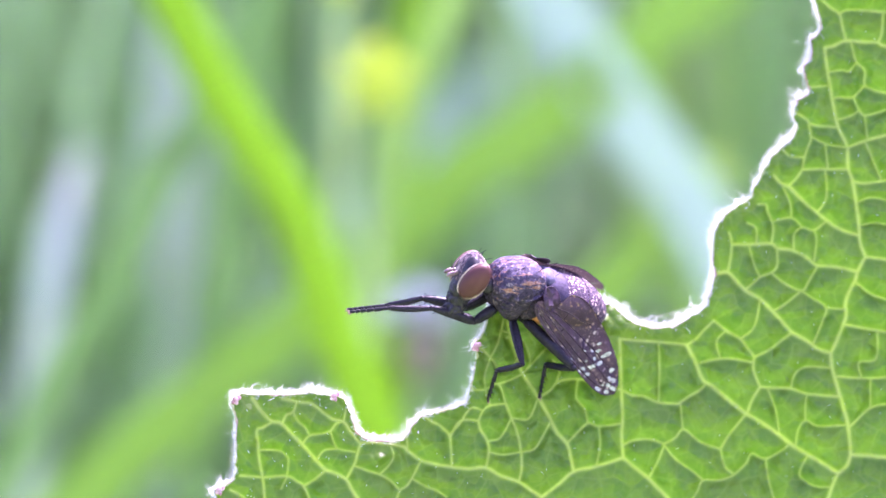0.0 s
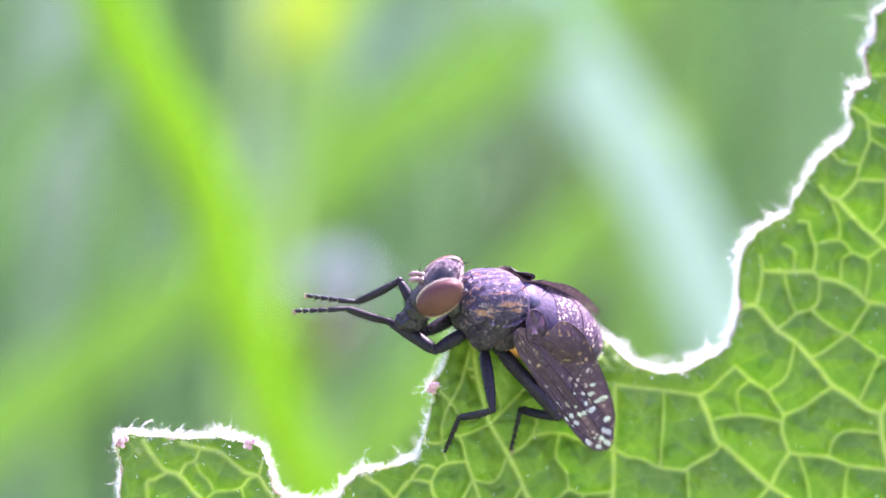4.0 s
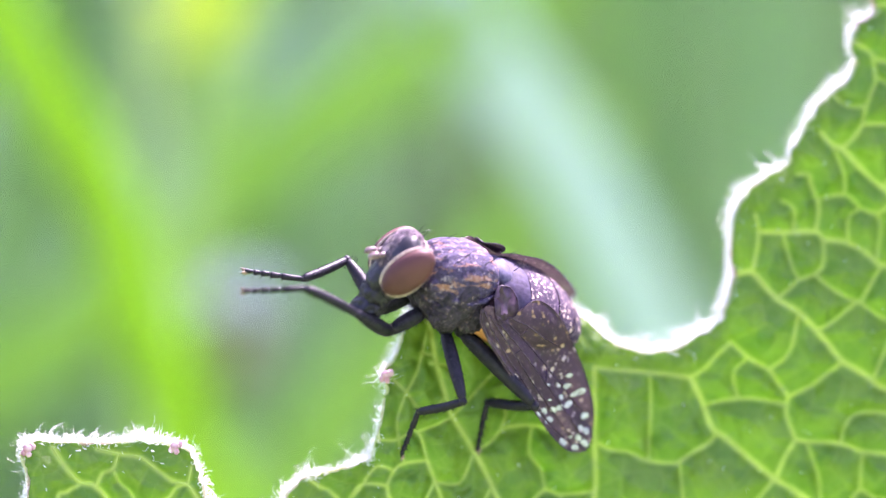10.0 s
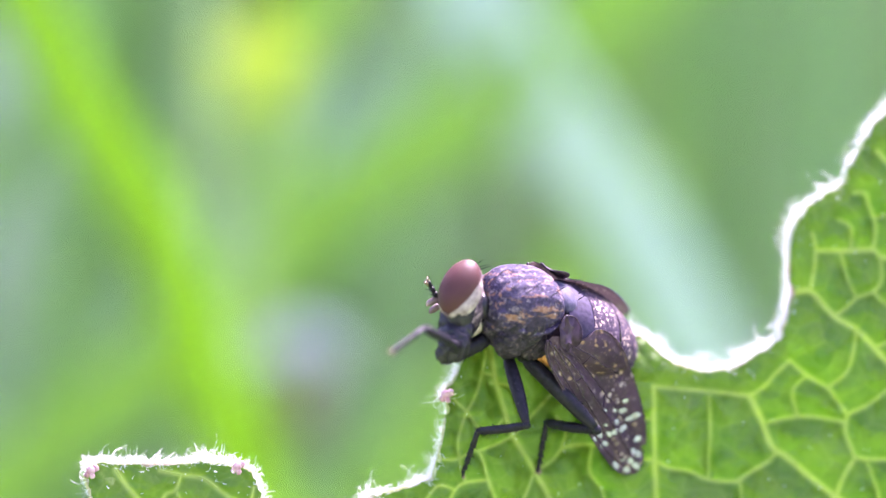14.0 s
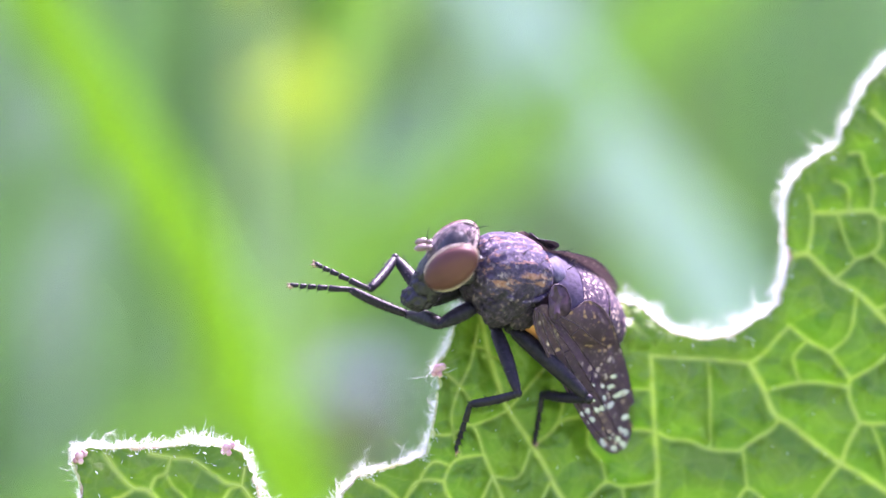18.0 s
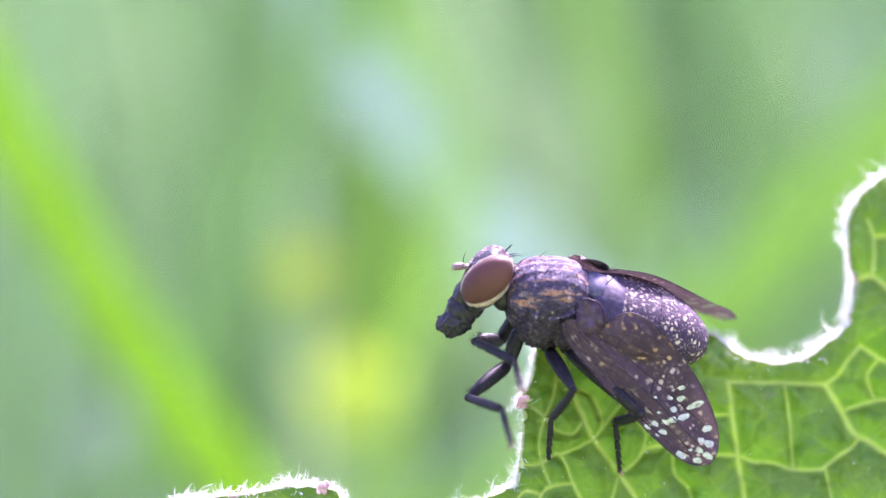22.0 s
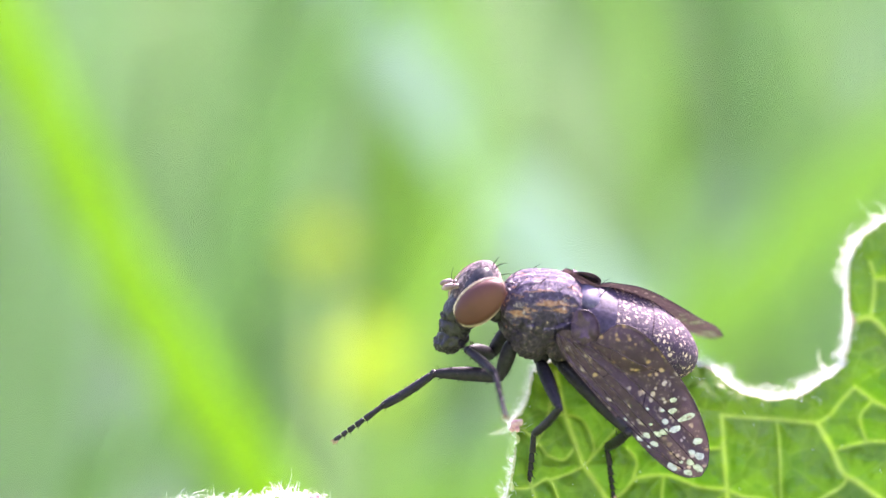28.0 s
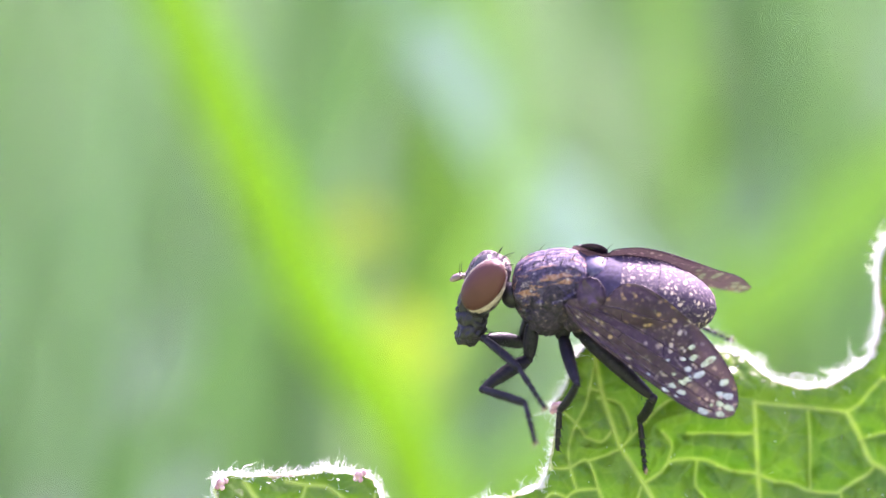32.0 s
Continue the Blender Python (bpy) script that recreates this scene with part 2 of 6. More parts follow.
LEAF, VEIN, HAIR, RIM = leaf_material(), vein_material(), hair_material(), rim_material()
THORAX, PLEURA, ABDOMEN, EYE, FRONS, WING = (thorax_material(), pleura_material(), abdomen_material(), eye_material(),
                                             frons_material(), wing_material())
SCUTELLUM = plain("scutellum_bloom", (0.040, 0.033, 0.060), (0.105, 0.090, 0.140), 6500.0, 0.6, 0.15)
TERGITE = plain("tergite_bloom", (0.018, 0.012, 0.026), (0.054, 0.040, 0.076), 6500.0, 0.62, 0.12)
BELLY = plain("belly_skin", (0.34, 0.12, 0.03), (0.55, 0.24, 0.07), 1800.0, 0.45)
ORBIT = plain("orbit_bloom", (0.14, 0.10, 0.09), (0.40, 0.32, 0.28), 5200.0, 0.65, 0.15)
LEG = plain("leg_cuticle", (0.004, 0.0035, 0.006), (0.016, 0.012, 0.018), 6000.0, 0.50, 0.16)
CREAM = plain("cream_rim", (0.26, 0.18, 0.14), (0.52, 0.41, 0.33), 6000.0, 0.65, 0.15)
JOINT = plain("joint_skin", (0.12, 0.075, 0.045), (0.40, 0.28, 0.19), 6000.0, 0.5, 0.3)
BLACK = plain("black_cuticle", (0.004, 0.003, 0.005), (0.020, 0.016, 0.022), 4600.0, 0.36, 0.24, 0.0, 0.7)
BRISTLE = plain("bristle", (0.006, 0.006, 0.008), (0.02, 0.018, 0.02), 2000.0, 0.35)
ANTENNA = plain("antenna_skin", (0.10, 0.055, 0.05), (0.26, 0.17, 0.16), 3000.0, 0.45)
PALE_SPOT = plain("wing_window", (0.19, 0.195, 0.17), (0.40, 0.40, 0.36), 6000.0, 0.42, 0.3)
CALYPTER = plain("calypter_skin", (0.022, 0.011, 0.020), (0.066, 0.038, 0.058), 5000.0, 0.5, 0.18)
GREEN_BLADE = blade_material("bright_blade", (0.24, 0.46, 0.006), (0.30, 0.52, 0.008), 0.55)
SOFT_BLADE = blade_material("soft_green_blade", (0.25, 0.45, 0.06), (0.31, 0.51, 0.08), 0.5)
LEAFY_BLADE = blade_material("leafy_blade", (0.27, 0.43, 0.13), (0.34, 0.50, 0.18), 0.5)
# dimmed copy of the leafy green, the shade put into the colour
DIM_BLADE = blade_material("painted_shade_blade", (0.19, 0.34, 0.10), (0.25, 0.41, 0.14), 0.5)
# distance haze painted in: a lighter, greyer green for the far blades
HAZE_BLADE = blade_material("haze_painted_blade", (0.37, 0.53, 0.27), (0.44, 0.60, 0.33), 0.5)
# glaucous green with the reflected sky's pale blue mixed into the colour
PALE_BLADE = blade_material("glaucous_sky_sheen_blade", (0.41, 0.53, 0.43), (0.48, 0.60, 0.51), 0.4, 0.4)
STRAW = blade_material("straw", (0.52, 0.58, 0.47), (0.62, 0.66, 0.56), 0.45)
YELLOW = blade_material("petal_yellow", (0.50, 0.60, 0.05), (0.60, 0.68, 0.09), 0.5)
FLUFF = blade_material("seed_fluff", (0.48, 0.52, 0.56), (0.58, 0.62, 0.66), 0.4)
# dark brown that stands in for a shadow gap between the grasses
BROWN = blade_material("shadow_gap_brown", (0.14, 0.10, 0.08), (0.22, 0.17, 0.13), 0.2)
MEADOW = stuff_material("meadow_grass", [(0.0, (0.22, 0.39, 0.15)), (0.3, (0.28, 0.47, 0.20)), (0.6, (0.34, 0.53, 0.26)),
                                         (0.85, (0.42, 0.59, 0.36)), (1.0, (0.52, 0.60, 0.46))])


def soil_material():
    m = Mat("meadow_ground")
    f = m.noise(6.0, 5.0)
    g = m.noise(60.0, 4.0)
    col = m.mix(0.5, m.ramp(f, (0.3, (0.16, 0.27, 0.09)), (0.7, (0.24, 0.36, 0.14))),
                m.ramp(g, (0.3, (0.14, 0.22, 0.08)), (0.7, (0.26, 0.37, 0.16))))
    m.bump(g, 0.6, 0.01)
    return m.done(col, 0.9, 0.2)


SOIL = soil_material()


# ---- mesh helpers ----
def shade(me, smooth=True):
    me.polygons.foreach_set("use_smooth", [smooth] * len(me.polygons))
    me.update()


def mesh_of(name, verts, faces, mat, smooth=True):
    me = bpy.data.meshes.new(name)
    me.from_pydata([tuple(v) for v in verts], [], faces)
    me.materials.append(mat)
    shade(me, smooth)
    return me


def part(name, data, parent, label="", kind="", m=None):
    ob = new(name, data)
    ob.parent = parent
    if m is not None:
        ob.matrix_basis = m
    return tagged(ob, label, kind=kind)


def tube(path, radii, sides=8, caps=True):
    """Verts and faces of a tapered tube along points."""
    pts = [Vector(p) for p in path]
    verts, faces = [], []
    side = None
    for i, p in enumerate(pts):
        d = (pts[min(i + 1, len(pts) - 1)] - pts[max(i - 1, 0)]).normalized()
        ref = side if side is not None else (Vector((0, 0, 1)) if abs(d.z) < 0.9 else Vector((0, 1, 0)))
        a = (ref - d * ref.dot(d)).normalized()
        side = a
        b = d.cross(a)
        for k in range(sides):
            w = 2 * math.pi * k / sides
            verts.append(p + (a * math.cos(w) + b * math.sin(w)) * radii[i])
    for i in range(len(pts) - 1):
        for k in range(sides):
            k2 = (k + 1) % sides
            faces.append((i * sides + k, i * sides + k2, (i + 1) * sides + k2, (i + 1) * sides + k))
    if caps:
        faces.append(tuple(range(sides))[::-1])
        faces.append(tuple((len(pts) - 1) * sides + k for k in range(sides)))
    return verts, faces


def merge(*chunks):
    verts, faces = [], []
    for v, f in chunks:
        n = len(verts)
        verts += [tuple(p) for p in v]
        faces += [tuple(i + n for i in q) for q in f]
    return verts, faces


def oval(centre, radii, seg=32, rings=20, turn=None, shape=None):
    """An ellipsoid of metres, which shape(unit vector) may press in or out."""
    verts, faces = [], []
    c, r = Vector(centre), Vector(radii)
    for i in range(rings + 1):
        th = math.pi * i / rings
        for k in range(seg):
            ph = 2 * math.pi * k / seg
            u = Vector((math.cos(th), math.sin(th) * math.cos(ph), math.sin(th) * math.sin(ph)))
            s = shape(u) if shape else 1.0
            p = Vector((u.x * r.x, u.y * r.y, u.z * r.z)) * s
            verts.append(c + (turn @ p if turn else p))
    for i in range(rings):
        for k in range(seg):
            k2 = (k + 1) % seg
            faces.append((i * seg + k, (i + 1) * seg + k, (i + 1) * seg + k2, i * seg + k2))
    return verts, faces


def smooth_line(points, per=6, closed=False):
    """Points of a rounded line through the given ones."""
    p = np.array(points, float)
    n = len(p)
    out = []
    for i in range(n if closed else n - 1):
        if closed:
            a, b, c, d = p[(i - 1) % n], p[i], p[(i + 1) % n], p[(i + 2) % n]
        else:
            a, b, c, d = p[max(i - 1, 0)], p[i], p[i + 1], p[min(i + 2, n - 1)]
        for s in range(per):
            t = s / per
            out.append(0.5 * (2 * b + (c - a) * t + (2 * a - 5 * b + 4 * c - d) * t * t + (3 * b - a - 3 * c + d) * t ** 3))
    if not closed:
        out.append(p[-1])
    return np.array(out)


def lumps(size, seed):
    def f(u):
        return 1.0 + size * noise.noise(Vector(u) * 3.0 + Vector((seed, 0, 0))) + 0.4 * size * noise.noise(Vector(u) * 8.0)
    return f


COXA, FEMUR, TIBIA, TARSUS = 1.15, 2.0, 1.85, 1.75


# ---- the leaf: margin with its lobes and chewed bites, in millimetres across and up ----
LOBE = [(-9.8, -11.08), (-9.85, -10.58), (-9.18, -10.23), (-8.95, -9.47), (-9, -8.47), (-8.97, -7.35), (-9.18, -6.62), (-8.6, -6.4), (-7.1, -6.48), (-5.85, -6.4), (-4.73, -6.48), (-4.28, -6.78)]
SMALL_BITE = [(-4.05, -7.35), (-3.8, -8.03), (-3.4, -8.35), (-2.6, -8.5), (-1.8, -8.43), (-1.35, -7.93), (-0.98, -7.43), (-0.35, -7.25), (0.4, -7.05), (1, -6.83)]
TIP = [(1.2, -6.23), (1.38, -5.35), (1.5, -4.6), (1.33, -4.28), (1.68, -3.93), (1.95, -3.28), (2.1, -2.6), (2.9, -2.3), (4.4, -2.23), (5.9, -2.27), (6.9, -2.43), (7.55, -2.64)]
LARGE_BITE = [(7.97, -3.10), (8.65, -3.44), (9.4, -3.58), (10.28, -3.46), (11.03, -3.03), (11.65, -2.6), (11.88, -1.98), (12, -1.23), (11.95, -0.35), (12.03, 0.53), (12.4, 1.33)]
UPPER = [(12.95, 1.73), (13.68, 2.23), (13.78, 2.65), (14.15, 3.18), (14.55, 3.93), (15.05, 4.5), (15.68, 5.12), (15.5, 5.9), (15.7, 6.43), (16.23, 6.93), (16, 7.78), (16.32, 8.53), (16.35, 9.22), (16.8, 9.68), (16.62, 10.78), (16.5, 12.03)]
REST = [(17.4, 14.53), (21.4, 16.78), (25.4, 14.03), (27.4, 7.28), (27.9, -1.48), (26.4, -10.23), (21.65, -15.98), (12.9, -18.48), (2.9, -18.23), (-5.6, -16.23), (-9.1, -13.48)]
OUTLINE = smooth_line(LOBE + SMALL_BITE + TIP + LARGE_BITE + UPPER + REST, 6, True)
rough = np.random.default_rng(3)
OUTLINE[:430] += rough.normal(0, 0.035, OUTLINE[:430].shape)
VEIN_LINES = []


def vein(width, *points):
    VEIN_LINES.append((width, smooth_line(points, 5)))


vein(1.5, (-8.32, -6.58), (-7.95, -7.12), (-7.5, -7.56), (-7.06, -7.68), (-6.52, -8.22), (-6.15, -8.59), (-5.54, -9.29), (-5.12, -9.71), (-4.8, -9.83), (-4.26, -10.1), (-4.01, -10.52), (-3.74, -10.93), (-3.07, -11.86), (-1.6, -13.36))
vein(0.9, (-7.01, -7.66), (-6.84, -7.31), (-6.54, -7.16), (-6.39, -6.72))
vein(1.2, (-7.01, -6.6), (-6.39, -6.72), (-5.73, -6.82), (-5.16, -7.23), (-4.79, -7.48), (-4.35, -7.6), (-4.06, -8), (-3.81, -8.34), (-3.61, -8.54))
vein(1.3, (-3.61, -8.54), (-3.07, -8.5), (-2.34, -8.6), (-1.72, -8.71), (-1.55, -8.88), (-0.98, -9.3), (-0.24, -9.5), (0.37, -9.61))
vein(0.7, (-4.35, -7.6), (-4.25, -7.06))
vein(1.1, (-3.61, -8.57), (-3.76, -9.04), (-3.86, -9.41), (-4.23, -10.1))
vein(0.7, (-6.15, -8.59), (-5.83, -8.2), (-5.28, -8.12), (-4.92, -7.99), (-4.67, -7.67), (-4.35, -7.6))
vein(0.6, (-5.83, -8.2), (-6.02, -7.85), (-6.34, -7.56), (-6.54, -7.16))
vein(0.5, (-4.92, -7.99), (-4.75, -8.54), (-4.55, -8.79), (-3.86, -8.91))
vein(0.5, (-4.55, -8.79), (-5.17, -8.84), (-5.54, -9.29))
vein(1.1, (-7.45, -7.61), (-7.87, -7.86), (-8.12, -7.98), (-8.07, -8.67), (-8, -9.41), (-7.88, -10.03), (-7.8, -10.94), (-7.75, -12.11))
vein(0.6, (-8.04, -8.84), (-7.26, -8.85), (-6.89, -9.04), (-6.75, -9.29), (-6.82, -9.96))
vein(0.9, (-8.86, -9.95), (-7.88, -10.03), (-6.82, -9.99), (-6.4, -10.21), (-6.11, -10.41), (-5.84, -11), (-5.54, -11.88))
vein(0.9, (-6.11, -10.41), (-5.66, -10.16), (-5.12, -9.71))
vein(1, (-9.27, -10.57), (-8.73, -10.89), (-8.24, -11.38))
vein(0.5, (-7.07, -10.53), (-6.82, -9.99))
vein(0.7, (-3.89, -9.51), (-3.32, -9.73), (-2.78, -9.9), (-2.34, -10.15), (-1.89, -10.59))
vein(0.8, (-2.04, -10.98), (-1.89, -10.59), (-1.6, -10.4), (-1.35, -10.03), (-1.11, -9.55), (-0.98, -9.3))
vein(0.6, (-1.35, -10.1), (-0.74, -10.45), (-0.32, -10.61), (0.13, -10.91))
vein(0.5, (-2.34, -8.6), (-2.17, -9.05), (-2.34, -9.46), (-2.78, -9.9))
vein(0.9, (-0.81, -7.4), (-0.49, -7.62), (-0.17, -7.78), (0.25, -8.2), (0.32, -8.7), (0.37, -9.61))
vein(0.7, (0.25, -8.2), (0.67, -7.75), (0.91, -7.41))
vein(0.6, (-1.55, -8.88), (-1.6, -8.31))
vein(1.4, (0.37, -9.61), (1.12, -9.68), (1.86, -9.64), (2.48, -9.99), (3.3, -10.28), (3.85, -10.66), (4.3, -10.97))
vein(1, (1.86, -9.64), (1.98, -8.95), (1.91, -8.46), (1.61, -7.96), (1.53, -7.59))
vein(0.8, (1.53, -7.59), (0.74, -7.58), (0.32, -8.25))
vein(0.7, (1.53, -7.59), (1.73, -7.14), (2.05, -6.92), (2.72, -6.85))
vein(0.9, (2.72, -6.85), (2.97, -7.48), (3.22, -8.1), (3.4, -8.97), (3.42, -9.71), (3.3, -10.28))
vein(0.6, (1.65, -4.44), (2.05, -4.82), (2.35, -5.24))
vein(0.6, (2.65, -3.02), (2.52, -3.64), (2.35, -4.25), (2.05, -4.82))
vein(1.4, (2.72, -2.65), (2.9, -3.76), (3.22, -4.88), (3.47, -5.55), (3.85, -6.13), (4.18, -6.63), (4.6, -7.38), (4.98, -8.13), (5.43, -8.63), (5.6, -9.25), (5.73, -9.88))
vein(1.4, (4.3, -10.97), (4.98, -10.49), (5.73, -9.88), (6.61, -9.69), (7.37, -9.48), (7.94, -9.28))
vein(1.4, (4.3, -10.97), (4.98, -12.24), (6.61, -14))
vein(1.2, (7.94, -9.28), (7.86, -8.27), (7.91, -7.53), (7.86, -6.53), (7.81, -5.28), (7.77, -4.03))
vein(1.4, (7.94, -9.28), (8.37, -9.66), (9, -10.16), (9.51, -10.67), (9.93, -11.09), (11.37, -12.53))
vein(0.8, (4.18, -6.63), (4.73, -6.26), (5.1, -5.89), (6.11, -5.83), (6.91, -6.15), (7.86, -6.28))
vein(0.6, (4.98, -5.89), (5.1, -5.39), (4.8, -4.97))
vein(0.7, (5.43, -8.63), (5.86, -8.22), (6.36, -7.77), (6.86, -7.9), (7.86, -7.78))
vein(0.5, (6.36, -7.77), (6.24, -7.15), (5.86, -6.65), (5.91, -5.87))
vein(0.5, (6.86, -7.9), (6.91, -8.77), (6.74, -9.65))
vein(0.5, (3.4, -8.97), (3.97, -8.85), (4.4, -8.24), (4.73, -7.63))
vein(0.5, (2.97, -7.48), (3.72, -7.54), (4.1, -6.75))
vein(0.5, (5.6, -5.02), (6.48, -5.02), (7.78, -5.03))
vein(0.6, (3.47, -5.55), (3.97, -5.01), (4.97, -4.02), (5.85, -3.78))
vein(1, (7.77, -4.03), (8.6, -4.11), (9.36, -4.16), (10.75, -4.31))
vein(0.9, (10.75, -4.31), (11.17, -4.04), (11.5, -3.66), (11.94, -3.24))
vein(0.8, (7.86, -6.28), (8.36, -6.53), (8.86, -6.58), (9.49, -6.85), (10.37, -6.91))
vein(0.9, (10.37, -6.91), (10.92, -6.54), (11.38, -6.29), (11.63, -5.97))
vein(0.7, (7.86, -8.77), (8.36, -8.52), (9.11, -8.47), (9.73, -8.67))
vein(0.7, (9.73, -8.67), (10.23, -8.4), (10.61, -8.03), (11.37, -8.61), (12.26, -8.91))
vein(0.6, (9.74, -8.72), (9.49, -9.4), (9.08, -10.19))
vein(0.6, (9.74, -8.72), (10.24, -9.33), (10.93, -9.83), (11.5, -10.29))
vein(0.5, (9.49, -4.18), (9.54, -5.29), (9.49, -6.85))
vein(0.5, (10.47, -6.91), (10.56, -7.98))
vein(1.6, (10.75, -4.31), (11.13, -5.04), (11.46, -5.84), (11.93, -6.17), (12.5, -6.66), (13.37, -7.33), (14.13, -7.78), (15.01, -8.41), (15.51, -8.79), (16.13, -9.16), (16.75, -9.53), (17.44, -9.98))
vein(1.4, (17.44, -9.98), (17.24, -10.4), (17, -11.08), (16.42, -13.06), (15.91, -15.06))
vein(1.5, (17.44, -9.98), (17.82, -9.65), (18, -9.16))
vein(1.6, (18, -9.16), (18.88, -9.21), (19.59, -9.28), (22.37, -9.4))
vein(1.6, (18, -9.16), (17.96, -8.53), (17.88, -7.78), (17.62, -6.9), (17.36, -6.03), (17.17, -5.28), (17.13, -4.66))
vein(1.5, (17.13, -4.66), (16.63, -4.53), (16, -4.08), (15.37, -3.73), (14.86, -3.16), (14.48, -2.76), (13.98, -2.28), (13.35, -1.91), (12.98, -1.54), (12.56, -1.11), (12.16, -1.14))
vein(1.4, (17.13, -4.66), (17.39, -4.16), (17.64, -3.54), (17.81, -3.04), (17.78, -2.53), (17.9, -2.03), (18.18, -1.46), (18.3, -1.03), (18.63, -0.41))
vein(0.9, (11.94, -3.21), (12.49, -3.66), (13.12, -4.04), (13.42, -4.41), (13.75, -4.84))
vein(0.7, (13.12, -4.04), (13.73, -3.48), (13.97, -2.33))
vein(0.9, (13.75, -4.84), (14.37, -4.53), (14.87, -4.16), (15.37, -3.76))
vein(0.9, (13.75, -4.84), (13.7, -5.41), (13.99, -6.16))
vein(0.8, (11.38, -5.09), (12.26, -4.92), (12.88, -4.94), (13.72, -5.09))
vein(0.5, (12.26, -4.92), (12.08, -4.16), (12.49, -3.66))
vein(1, (13.99, -6.16), (13.62, -6.78), (13.42, -7.36))
vein(1, (13.99, -6.16), (14.61, -6.2), (15.35, -6.23), (15.98, -6.45), (16.6, -6.52), (17.49, -6.58))
vein(0.6, (15.35, -6.23), (15.48, -5.65), (15.99, -5.28), (17.17, -5.33))
vein(0.5, (14.31, -6.21), (14.54, -6.78), (14.71, -7.28), (14.88, -8.34))
vein(0.6, (15.59, -8.79), (15.67, -8.08), (15.99, -7.65), (16.62, -7.9), (17.88, -7.83))
vein(0.5, (15.99, -7.65), (15.98, -7.02), (16.05, -6.47))
vein(0.8, (12.26, -8.91), (12.63, -8.29), (13.37, -7.36))
vein(0.6, (12.26, -8.91), (12.44, -9.67), (12.89, -10.05))
vein(0.6, (12.89, -10.05), (13.4, -9.55), (13.65, -9.12), (14.2, -9.35), (14.89, -9.04), (15.34, -8.66))
vein(0.5, (12.89, -10.05), (12.26, -10.29), (11.5, -10.29), (11.25, -10.74), (11, -11.13))
vein(0.5, (14.27, -9.37), (14.4, -10.3), (14.64, -11.14))
vein(0.5, (16.13, -9.16), (15.76, -10.04), (16.38, -10.53), (17.17, -10.58))
vein(1, (17.77, -3.41), (18.64, -3.58), (19.58, -3.73), (21.35, -4.03))
vein(0.8, (17.29, -5.68), (18.5, -5.78), (19.57, -5.73), (20.85, -5.52))
vein(0.5, (18.5, -5.78), (18.38, -5.08), (19.13, -4.91), (19.18, -3.68))
vein(0.7, (19.59, -6.91), (18.89, -7.09), (18.38, -7.53), (17.91, -7.98))
vein(0.5, (18.89, -7.09), (18.87, -5.83))
vein(0.9, (12.56, -1.11), (12.69, -0.41), (12.74, 0.16), (12.62, 0.66))
vein(1.2, (12.74, 0.14), (13.63, 0.14), (14.51, 0.16), (14.76, -0.04), (15.39, -0.11), (16.01, -0.41), (16.5, -0.78), (17.37, -0.86), (18.28, -1.06))
vein(1.4, (18.63, -0.41), (18.41, 0.22), (18.37, 0.97), (18.24, 1.97), (18.06, 2.96), (17.86, 3.59), (17.87, 4.42))
vein(1.2, (18.63, -0.41), (19.54, -0.53), (21.61, -0.9))
vein(1.3, (18.39, 0.54), (17.87, 0.67), (17.25, 0.97), (16.63, 1.47), (16.13, 1.84), (15.5, 2.47), (15.25, 2.71), (14.92, 2.84), (14.63, 3.17))
vein(0.9, (15.25, 2.71), (15.62, 3.09), (15.86, 3.46))
vein(1, (15.86, 3.46), (16.86, 3.46), (17.88, 3.46))
vein(0.8, (14.51, 0.16), (14.59, 0.72), (14.54, 1.14), (14.33, 1.59), (14.25, 1.89), (13.92, 1.91))
vein(0.6, (13.83, 0.14), (13.83, 0.84), (13.42, 1.09))
vein(0.6, (15.51, -0.11), (15.52, 0.59), (15.89, 0.89), (16.39, 0.77), (16.93, 1.17))
vein(0.5, (16.39, 0.77), (16.51, 0.34), (16.38, -0.68))
vein(0.5, (14.54, 1.14), (15.39, 1.32), (15.89, 0.89))
vein(0.5, (15.39, 1.32), (15.33, 1.97), (14.92, 2.84))
vein(0.6, (16.51, 1.54), (16.92, 2.22), (16.86, 3.44))
vein(0.7, (13.3, -1.86), (13.73, -1.53), (13.99, -1.29), (14.49, -1.11), (14.75, -0.79), (14.76, -0.09))
vein(0.5, (13.99, -1.29), (13.74, -0.79), (13.5, 0.11))
vein(0.7, (14.49, -1.11), (14.99, -1.53), (15.82, -1.91), (16.12, -1.53), (16.53, -0.83))
vein(0.7, (15.82, -1.91), (15.36, -2.28), (14.86, -2.66), (14.5, -2.78))
vein(0.6, (15.82, -1.91), (16.37, -2.28), (16.93, -2.66), (16.76, -3.29), (16.38, -4.19))
vein(0.6, (16.93, -2.66), (17.83, -2.73))
vein(0.6, (18.16, -1.48), (18.86, -2.03), (19.56, -2.28))
vein(0.9, (18.11, 2.92), (18.61, 2.84), (19.58, 2.97), (20.9, 3.17))
vein(0.5, (18.24, 1.97), (18.87, 2.22), (19.58, 2.09))
vein(0.5, (18.39, 0.97), (18.99, 1.09), (19.57, 1.02))
vein(1.3, (16.9, 8.86), (17.28, 8.94), (17.84, 9.17), (18.66, 9.11), (19.23, 9.08), (19.6, 8.91), (21.39, 8.6))
vein(1.3, (16.9, 8.86), (16.94, 8.23), (17.09, 7.23), (17.27, 6.23), (17.46, 5.35), (17.75, 4.72), (17.87, 4.42))
vein(0.9, (16.81, 11.01), (17.19, 10.64), (17.56, 10.38), (17.68, 9.88), (17.84, 9.17))
